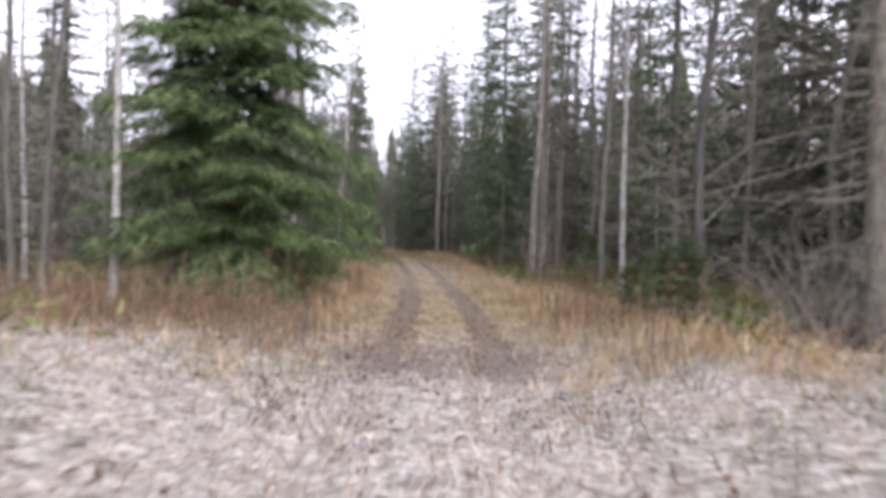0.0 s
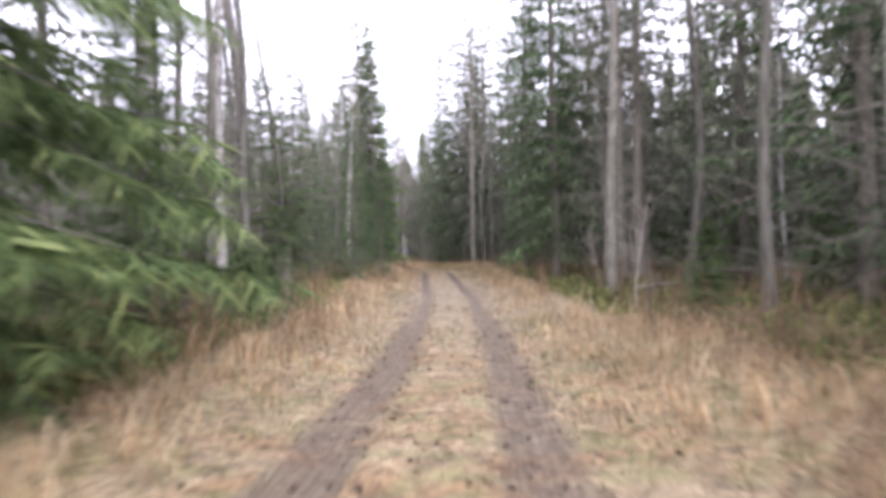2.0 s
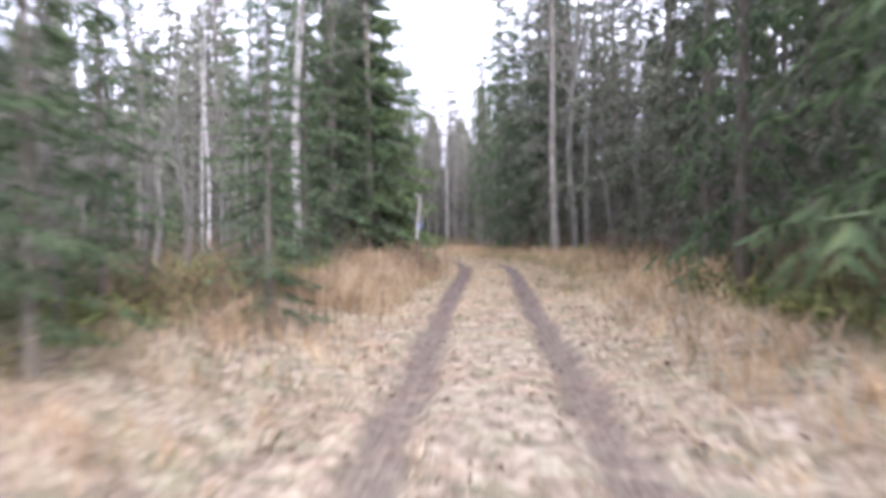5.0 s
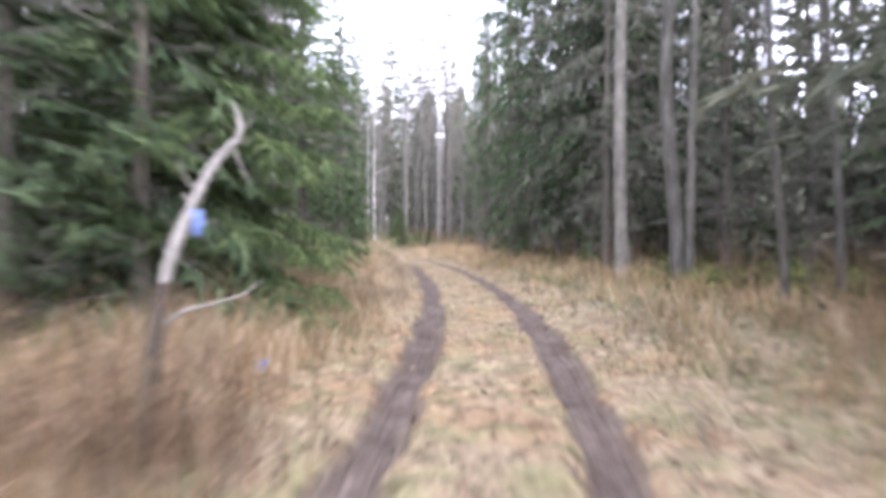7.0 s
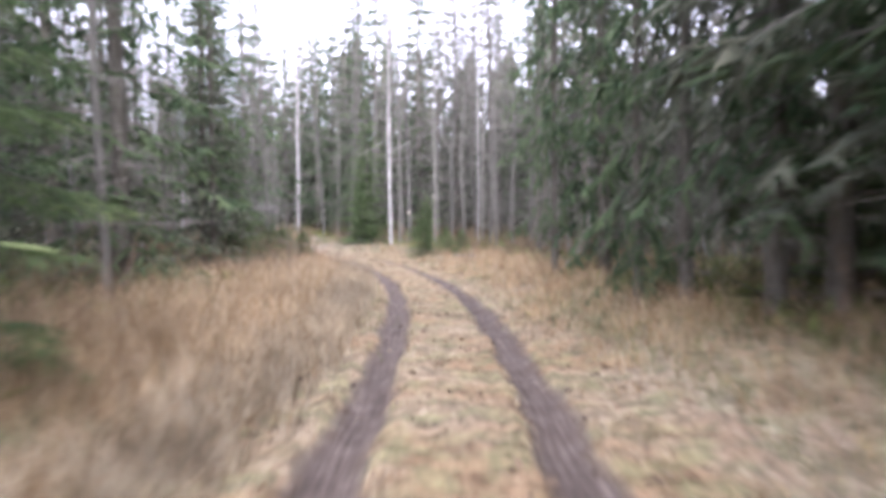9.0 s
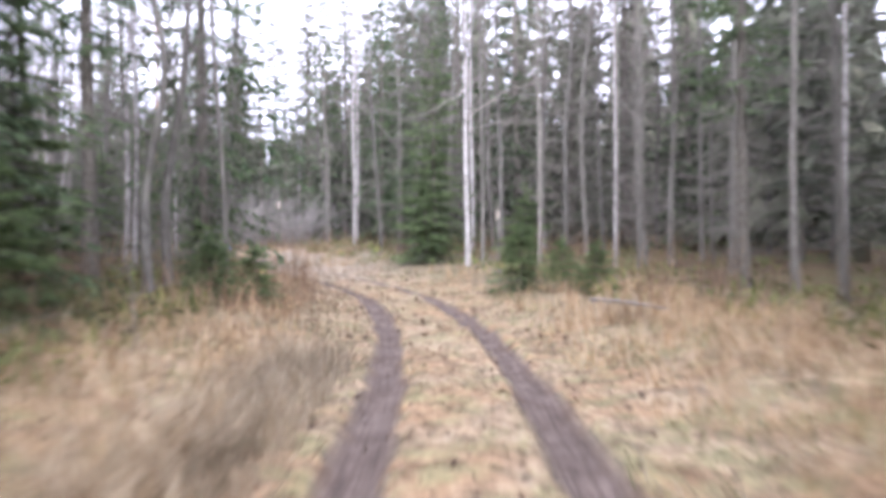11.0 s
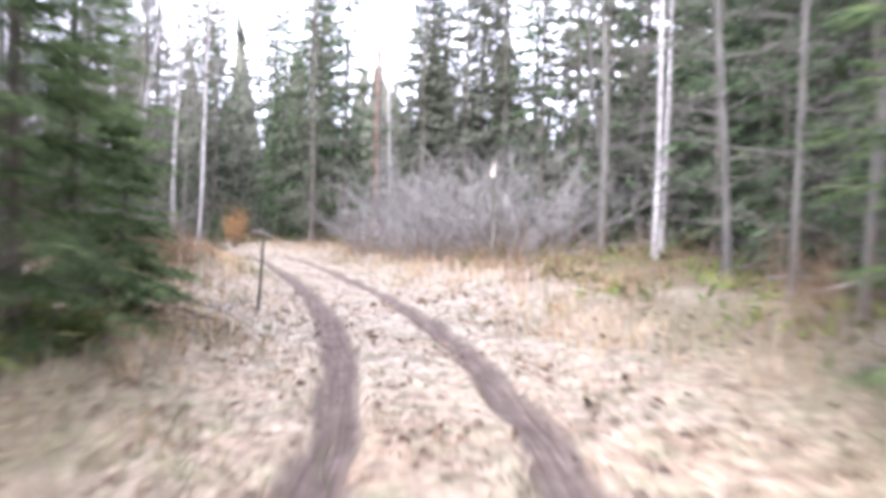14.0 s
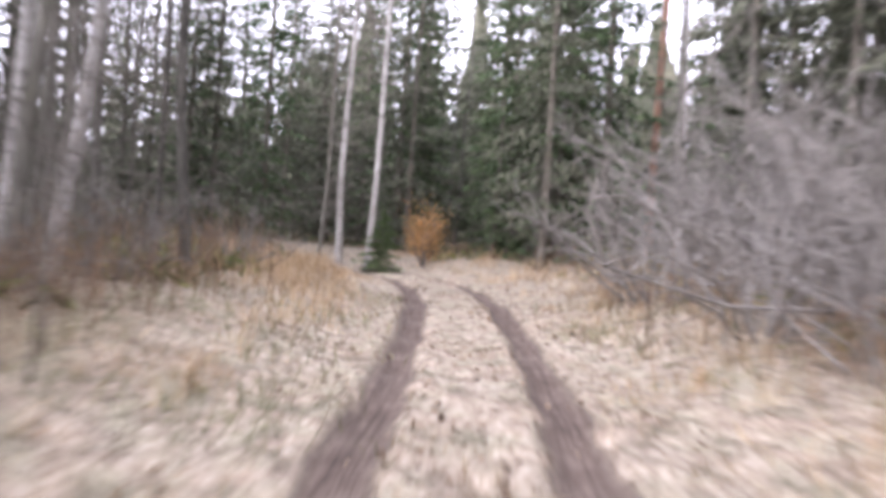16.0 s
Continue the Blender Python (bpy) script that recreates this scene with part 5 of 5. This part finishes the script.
def pole(name, pts, radii, mat, label, category, sides=9, knots=3, seed=1):
    """A dead stem or fallen log along points, with broken stubs."""
    rng = np.random.default_rng(seed)
    root = new(name)
    body, stubs = Pile(), Pile()
    pts = np.array(pts, float)
    d = np.concatenate(([0], np.cumsum(np.linalg.norm(np.diff(pts, axis=0), axis=1))))
    t = np.linspace(0, d[-1], 14)
    fine = np.stack([np.interp(t, d, pts[:, a]) for a in range(3)], 1)
    for _ in range(2):
        fine[1:-1] = (fine[:-2] + fine[1:-1] * 2 + fine[2:]) / 4
    rad = np.interp(t, d, radii) * rng.uniform(0.92, 1.08, 14)
    rad[-1] *= 0.35
    body.tube(fine, rad, sides)
    part("stem", body.mesh(name + "_stem", mat, True), root)
    for k in range(knots):
        i = rng.integers(3, 12)
        e = fine[i] + unit(rng.standard_normal(3) + np.array([0, 0, 0.3])) * rng.uniform(0.15, 0.55)
        stubs.tube([fine[i], (fine[i] + e) / 2 + 0.03 * rng.standard_normal(3), e], [rad[i] * 0.35, rad[i] * 0.25, 0.003], 4)
    if knots:
        part("stubwork", stubs.mesh(name + "_stubs", mat), root)["kind"] = "stuff"
    return tagged(root, label, category)


# near-black bark: the shade low on the dead stem, put into its colour
SHADE_BARK = bark_material("shade_bark", (0.035, 0.028, 0.022), (0.09, 0.075, 0.058), 12)
g0 = on_ground(-3.9, 50.3)
dead_stem = pole("dead_tree", [(-3.875, 50.3, g0 + 0.88), (-3.88, 50.36, g0 + 1.04), (-3.96, 51.1, g0 + 1.64), (-4.03, 51.85, g0 + 1.95), (-4.19, 51.98, g0 + 2.2)], [0.036, 0.036, 0.031, 0.026, 0.012], DEAD_WOOD,
     "bleached crooked dead stem leaning over the verge", "dead tree", knots=5, seed=3)
# lower stem as its own part, coloured dark where shade hides it
foot = Pile()
foot.tube([(-3.84, 49.95, g0 - 0.15), (-3.855, 50.1, g0 + 0.35), (-3.875, 50.31, g0 + 0.92)], [0.05, 0.042, 0.037], 9)
part("rotten_foot", foot.mesh("rotten_foot", SHADE_BARK, True), dead_stem, "foot of the dead stem, coloured dark for the shade")
side_branch = Pile()
side_branch.tube([(-3.868, 50.2, g0 + 0.68), (-3.78, 50.36, g0 + 0.77), (-3.7, 50.55, g0 + 0.79), (-3.63, 50.8, g0 + 0.82), (-3.58, 51.02, g0 + 0.9)], [0.013, 0.012, 0.01, 0.008, 0.004], 6)
part("side_branch", side_branch.mesh("side_branch", DEAD_WOOD, True), dead_stem)


def rag(x, y, z):
    """A torn strip of blue plastic caught on the dead stem."""
    bm = bmesh.new()
    bmesh.ops.create_grid(bm, x_segments=5, y_segments=8, size=0.5)
    for v in bm.verts:
        w = 0.075 * (1 - 0.35 * (v.co.y < -0.2))
        v.co = Vector((v.co.x * w, 0.018 * noise.noise(v.co * 4), v.co.y * 0.15 + 0.012 * noise.noise(v.co * 7)))
    bmesh.ops.solidify(bm, geom=bm.faces[:], thickness=0.002)
    me = bpy.data.meshes.new("plastic_strip")
    bm.to_mesh(me)
    bm.free()
    me.materials.append(BLUE)
    ob = new("plastic_strip", me)
    ob.matrix_basis = pose(x, y, z, 0, 0, 10)
    tagged(ob, "torn strip of blue plastic caught on a dead stem", "litter")


BLUE = bark_material("blue_paint", (0.13, 0.19, 0.40), (0.22, 0.29, 0.50), 20, (1, 1, 1), (0.16, 0.20, 0.36))
BLUE.node_tree.nodes["Principled BSDF"].inputs["Roughness"].default_value = 0.4
rag(-3.86, 50.68, g0 + 1.26)


def paint_mark(tree, z, r):
    """A smear of blue paint round one side of a trunk."""
    bm = bmesh.new()
    bmesh.ops.create_grid(bm, x_segments=8, y_segments=6, size=0.5)
    for v in bm.verts:
        a = v.co.x * 1.3 - 1.2
        v.co = Vector((math.cos(a) * r, math.sin(a) * r, z + v.co.y * 0.12 + 0.05 * noise.noise(v.co * 3)))
    bmesh.ops.solidify(bm, geom=bm.faces[:], thickness=0.003)
    me = bpy.data.meshes.new("paint_mark")
    bm.to_mesh(me)
    bm.free()
    me.materials.append(BLUE)
    ob = part("paint_mark", me, tree, "smear of blue marking paint")
    ob.location = (0.09 * z, 0.05 * z, 0)


paint_mark(lean_tree, 0.75, 0.12)


def snag(x, y, h, seed, r=0.07):
    g = on_ground(x, y)
    ob = pole("broken_snag", [(x, y, g - 0.1), (x + 0.05, y, g + h * 0.6), (x + 0.02, y + 0.03, g + h)], [r, r * 0.85, r * 0.8], GREY_BARK, "broken grey snag with a pale torn top", "dead tree", knots=2, seed=seed)
    rng = np.random.default_rng(seed)
    torn = Pile()
    for k in range(5):
        a = k * 1.256
        b = np.array([x + 0.03 * math.cos(a), y + 0.03 * math.sin(a), g + h - 0.12])
        torn.tube([b, b + np.array([0.03 * math.cos(a), 0.03 * math.sin(a), rng.uniform(0.2, 0.42)])], [0.026, 0.006], 4)
    part("torn_top", torn.mesh("torn_top", PALE_WOOD), ob, "pale freshly torn wood")


PALE_WOOD = bark_material("torn_wood", (0.38, 0.33, 0.25), (0.6, 0.55, 0.46), 14, extra=(0.36, 0.31, 0.23))
snag(-13.75, 101.2, 1.6, 12)
snag(-27.9, 110.9, 2.3, 13, 0.04)
g1 = on_ground(-25.8, 102.87)
torn_stick = pole("broken_snag", [(-25.86, 102.86, g1 - 0.15), (-25.82, 102.88, g1 + 0.5), (-25.77, 102.88, g1 + 1.12)], [0.024, 0.02, 0.018], GREY_BARK, "thin broken stick with a pale slab torn over", "dead tree", knots=1, seed=14)
slab = Pile()
slab.tube([(-25.66, 102.62, g1 + 1.2), (-25.71, 102.76, g1 + 1.185), (-25.77, 102.9, g1 + 1.16), (-25.83, 103.07, g1 + 1.11)], [0.03, 0.036, 0.034, 0.026], 6)
part("torn_slab", slab.mesh("torn_slab", DEAD_WOOD), torn_stick, "pale bare wood bent over and split")


def lying(x0, y0, x1, y1, r, mat, seed, lift=0.05, lift1=None):
    a, b = on_ground(x0, y0) + lift, on_ground(x1, y1) + (lift if lift1 is None else lift1)
    xm, ym = (x0 + x1) / 2, (y0 + y1) / 2
    pole("fallen_branch", [(x0, y0, a), (xm, ym, max((a + b) / 2, on_ground(xm, ym) + 0.04) + 0.03), (x1, y1, b)], [r, r * 0.8, r * 0.4], mat, "bare fallen branch lying in the grass", "branch", 7, 4, seed)


lying(-8.76, 88.57, -7.5, 86.9, 0.036, DEAD_WOOD, 41, 0.24, 0.2)
lying(-5.9, 53.9, -5.5, 55.8, 0.018, DEAD_WOOD, 42, 0.2, 0.45)
lying(-6.6, 52.6, -5.9, 53.6, 0.02, DEAD_WOOD, 43, 0.3, 0.4)
lying(-4.6, 80.1, -4.1, 80.4, 0.045, DEAD_WOOD, 44, 0.05, 0.55)
lying(-22.0, 111.0, -20.4, 112.6, 0.05, GREY_BARK, 45, 0.2, 0.5)
lying(-21.0, 109.6, -18.6, 110.4, 0.06, GREY_BARK, 46, 0.15)
lying(-19.6, 107.6, -17.9, 106.4, 0.04, DEAD_WOOD, 47, 0.2, 0.6)
lying(3.9, 28.9, 5.2, 29.4, 0.03, DEAD_WOOD, 48, 0.3, 0.4)
lying(-5.6, 27.2, -4.3, 28.6, 0.03, DEAD_WOOD, 49, 0.3, 0.45)
lying(-24.6, 101.6, -23.2, 100.6, 0.03, DEAD_WOOD, 50, 0.25, 0.4)


def weeds(seed, n, h):
    """A stand of dead brown stalks with seed heads."""
    rng = np.random.default_rng(seed)
    pile, heads = Pile(), Pile()
    for k in range(n):
        p = np.array([rng.normal(0, 0.35), rng.normal(0, 0.35), -0.05])
        w = np.array([rng.normal(0, 0.08), rng.normal(0, 0.08), 1.0])
        ln = h * rng.uniform(0.55, 1.15)
        e = p + w * ln
        pile.tube([p, (p + e) / 2 + np.array([rng.normal(0, 0.02), rng.normal(0, 0.02), 0]), e], [0.006, 0.005, 0.002], 3)
        m = 9
        b = p + (e - p) * rng.uniform(0.55, 1.0, (m, 1))
        heads.sprays(b, b + unit(rng.standard_normal((m, 3)) + np.array([0, 0, 0.6])) * rng.uniform(0.04, 0.14, (m, 1)), unit(rng.standard_normal((m, 3))) * 0.008)
    root = new("dead_weeds")
    part("stalkwork", pile.mesh("weed_stalks", WEED), root)["kind"] = "stuff"
    part("seed_fluff", heads.mesh("weed_heads", WEED), root)["kind"] = "stuff"
    return tagged(root, "stand of dead brown weed stalks on the verge", "weeds", "dead weeds along the track")


WEEDS = [weeds(400 + k, 22, 1.0) for k in range(3)]


def set_weeds(k, x, y, size):
    copy_thing(WEEDS[k % 3], pose(x, y, on_ground(x, y), 0, 0, k * 61) @ Matrix.Diagonal((1, 1, size, 1)))


for k, (x, y, size) in enumerate(((-16.0, 92.3, 1.0), (-16.5, 93.0, 0.95), (-17.9, 95.4, 1.0), (-18.4, 95.9, 1.1), (-17.2, 94.2, 0.8), (-2.3, 20.6, 1.1), (-2.8, 19.2, 1.0), (-3.3, 17.6, 0.9),
                                  (-3.9, 15.2, 0.9), (-2.5, 23.0, 1.1), (-2.3, 26.0, 0.9), (-3.9, 12.6, 0.7), (-3.3, 40.2, 0.9), (-4.4, 45.4, 1.0), (-6.6, 62.2, 0.9), (-7.2, 65.8, 1.0),
                                  (2.9, 17.4, 0.9), (3.2, 21.2, 0.9), (2.3, 41.6, 1.2), (2.7, 38.2, 1.0), (0.9, 52.6, 0.9), (-0.4, 63.4, 0.8))):
    set_weeds(k, x, y, size)
for k in range(14):
    set_weeds(k, -24.5 - 1.15 * k + 0.3 * math.sin(k * 2.1), 108.4 + 0.62 * k + 0.5 * math.sin(k * 3.7), 0.75)
for k in range(26):
    set_weeds(k, -1.75 - 0.155 * k + 0.12 * math.sin(k * 5.1), 10.2 + 1.5 * math.sin(k * 2.3) + 0.02 * k, 0.62 + 0.2 * math.sin(k * 1.7))
for k in range(8):
    set_weeds(k + 1, 2.0 + 0.2 * k, 13.2 + 1.4 * math.sin(k * 2.9), 0.55)
for k, (x, y, size) in enumerate(((-3.5, 49.3, 0.8), (-3.7, 49.7, 0.85), (-3.45, 50.0, 0.7), (-3.95, 49.5, 0.9), (-3.6, 50.4, 0.6), (-4.2, 50.0, 0.9), (-4.0, 49.0, 0.9))):
    set_weeds(k, x, y, size)
for k in range(22):
    i = int((112.5 + 0.55 * k + S0) / 0.25)
    lat = -3.0 - 0.8 * math.sin(k * 2.4) ** 2 - 0.5 * (k % 3)
    set_weeds(k, ROAD[i, 0] + TAN[i, 1] * lat, ROAD[i, 1] - TAN[i, 0] * lat, 0.75 + 0.2 * math.sin(k * 1.3))
for k in range(16):
    i = int((88.5 + 0.55 * k + S0) / 0.25)
    lat = -1.9 - 1.5 * math.sin(k * 1.9) ** 2
    set_weeds(k, ROAD[i, 0] + TAN[i, 1] * lat, ROAD[i, 1] - TAN[i, 0] * lat, 0.45 + 0.2 * math.sin(k * 1.3))
rng_w = random.Random(8)
for k in range(34):
    s, lat = rng_w.uniform(9, 112), rng_w.choice((-1, 1)) * rng_w.uniform(2.4, 4.4)
    i = int((s + S0) / 0.25)
    set_weeds(k, ROAD[i, 0] + TAN[i, 1] * lat, ROAD[i, 1] - TAN[i, 0] * lat, rng_w.uniform(0.6, 1.1))


def leafy_bush(x, y, h, seed):
    rng = np.random.default_rng(seed)
    root = new("autumn_bush")
    wood, leaf = Pile(), Pile()
    for k in range(16):
        a = rng.uniform(0, 6.28)
        e = np.array([math.cos(a) * rng.uniform(0.1, 0.8), math.sin(a) * rng.uniform(0.1, 0.8), h * rng.uniform(0.6, 1.1)])
        wood.tube([[0, 0, -0.1], e * 0.5 + 0.08 * rng.standard_normal(3), e], [0.014, 0.009, 0.003], 4)
        b = e * rng.uniform(0.25, 1.0, (70, 1)) + rng.standard_normal((70, 3)) * 0.14
        leaf.sprays(b, b + unit(rng.standard_normal((70, 3)) + np.array([0, 0, -0.3])) * rng.uniform(0.05, 0.12, (70, 1)), unit(rng.standard_normal((70, 3))) * 0.025)
    part("stemwork", wood.mesh("bush_stems", TWIG), root)["kind"] = "stuff"
    part("foliage", leaf.mesh("bush_leaves", ORANGE_LEAF), root)["kind"] = "stuff"
    root.matrix_basis = pose(x, y, on_ground(x, y))
    tagged(root, "bush with withered orange leaves", "bush")


leafy_bush(-48.9, 117.6, 1.9, 61)
leafy_bush(-49.8, 118.3, 1.5, 62)


def stone(x, y, size, seed):
    bm = bmesh.new()
    bmesh.ops.create_icosphere(bm, subdivisions=2, radius=size)
    for v in bm.verts:
        v.co += v.co * 0.35 * noise.noise(v.co * (2.2 / size) + Vector((seed, 0, 0)))
        v.co.z *= 0.5
    me = bpy.data.meshes.new("stone")
    bm.to_mesh(me)
    bm.free()
    me.materials.append(STONE)
    ob = new("stone", me)
    ob.matrix_basis = pose(x, y, on_ground(x, y) + size * 0.1, 0, 0, seed * 50)
    tagged(ob, "small grey stone half sunk in the turf", "stone", "stones by the track")


STONE = bark_material("stone", (0.12, 0.115, 0.11), (0.30, 0.29, 0.28), 6, (1, 1, 1))
for k, (x, y, size) in enumerate(((-0.55, 5.1, 0.1), (-3.2, 8.6, 0.12), (-5.2, 56.2, 0.1), (3.4, 10.4, 0.14), (-12.6, 97.2, 0.13), (-25.6, 99.8, 0.12))):
    stone(x, y, size, k + 1)


def scrap(x, y):
    """A crushed blue can in the grass."""
    bm = bmesh.new()
    bmesh.ops.create_cone(bm, cap_ends=True, segments=14, radius1=0.045, radius2=0.045, depth=0.13)
    bmesh.ops.subdivide_edges(bm, edges=[e for e in bm.edges if abs(e.verts[0].co.z - e.verts[1].co.z) > 0.1], cuts=5)
    for v in bm.verts:
        v.co.x *= 0.75 + 0.9 * noise.noise(v.co * 14)
        v.co += Vector((0.012, 0.008, 0)) * noise.noise(v.co * 30 + Vector((3, 1, 0)))
    me = bpy.data.meshes.new("crushed_can")
    bm.to_mesh(me)
    bm.free()
    me.materials.append(BLUE)
    ob = new("crushed_can", me)
    ob.matrix_basis = pose(x, y, on_ground(x, y) + 0.10, 75, 15, 40)
    tagged(ob, "crushed blue drinks can lying in the grass", "can")


scrap(-4.08, 52.30)


def build_litter():
    """Fallen leaves, clods and tufts on the track and its edges."""
    rng = np.random.default_rng(9)
    n = 21000
    s = rng.uniform(2, 134, n)
    lat = rng.normal(0, 1.5, n)
    s[:5000], lat[:5000] = rng.uniform(86, 114, 5000), rng.uniform(-4.5, 4.5, 5000)
    keep = (np.abs(np.abs(lat) - RUT) > 0.2) & (np.sin(s * 1.7 + lat * 3) + rng.normal(0, 0.8, n) > 0.0)
    s, lat = s[keep], lat[keep]
    k = np.clip(((s + S0) / 0.25).astype(int), 0, len(ROAD) - 1)
    x, y = ROAD[k, 0] + TAN[k, 1] * lat, ROAD[k, 1] - TAN[k, 0] * lat
    b = np.stack([x, y, ground_height(x, y) + 0.03 + 0.02 * rng.random(len(x))], 1)
    d = unit(rng.standard_normal((len(x), 3)) * np.array([1, 1, 0.35]))
    ln = rng.uniform(0.03, 0.10, len(x)) * np.where((s > 86) & (s < 114), 1.35, 1.0)
    w = unit(np.cross(d, np.array([0, 0, 1.0]) + 0.4 * rng.standard_normal((len(x), 3)))) * (0.3 * ln)[:, None]
    pile = Pile()
    pile.sprays(b, b + d * ln[:, None], w, -0.01)
    tagged(new("leaf_litter", pile.mesh("leaf_litter", LITTER)), "scattered dead leaves and dark clods on the track", "leaves", kind="stuff")


build_litter()


def build_clods():
    """Lumps of earth and torn turf thrown up along the ruts."""
    rng = np.random.default_rng(19)
    n = 3800
    s = np.concatenate([rng.uniform(3, 132, n - 1500), rng.normal(10.5, 2.0, 700), rng.uniform(8, 24, 800)])
    lat = rng.choice((-1, 1), n) * (RUT + rng.choice((-1, 1), n) * np.abs(rng.normal(0.25, 0.13, n)))
    lat = np.where(rng.random(n) < 0.3, rng.uniform(-1.9, 1.9, n), lat)
    k = np.clip(((s + S0) / 0.25).astype(int), 0, len(ROAD) - 1)
    x, y = ROAD[k, 0] + TAN[k, 1] * lat, ROAD[k, 1] - TAN[k, 0] * lat
    z = ground_height(x, y) + 0.02
    r = 0.008 + 0.026 * rng.random(n) ** 3
    ring = np.array([[1, 0, 0], [0, 1, 0], [-1, 0, 0], [0, -1, 0], [0.2, 0.1, 0.75], [0, 0, -0.8]])
    v = ring[None] * r[:, None, None] * rng.uniform(0.6, 1.4, (n, 6, 3)) + np.stack([x, y, z], 1)[:, None]
    tri = np.array([[0, 1, 4], [1, 2, 4], [2, 3, 4], [3, 0, 4], [1, 0, 5], [2, 1, 5], [3, 2, 5], [0, 3, 5]])
    me = soup("clods", v.reshape(-1, 3), (np.arange(n)[:, None, None] * 6 + tri[None]).reshape(-1, 3), CLOD)
    tagged(new("clods", me), "dark clods of earth thrown up along the ruts", "clods", kind="stuff")


build_clods()
for group in (SHRUBS, WEEDS):
    for ob in group:
        for o in (*ob.children_recursive, ob):
            bpy.data.objects.remove(o)


# ---- patterns that were only copied go ----
for group in PATTERNS.values():
    for ob in group:
        for o in (*ob.children_recursive, ob):
            bpy.data.objects.remove(o)
bpy.data.objects.remove(STORE)
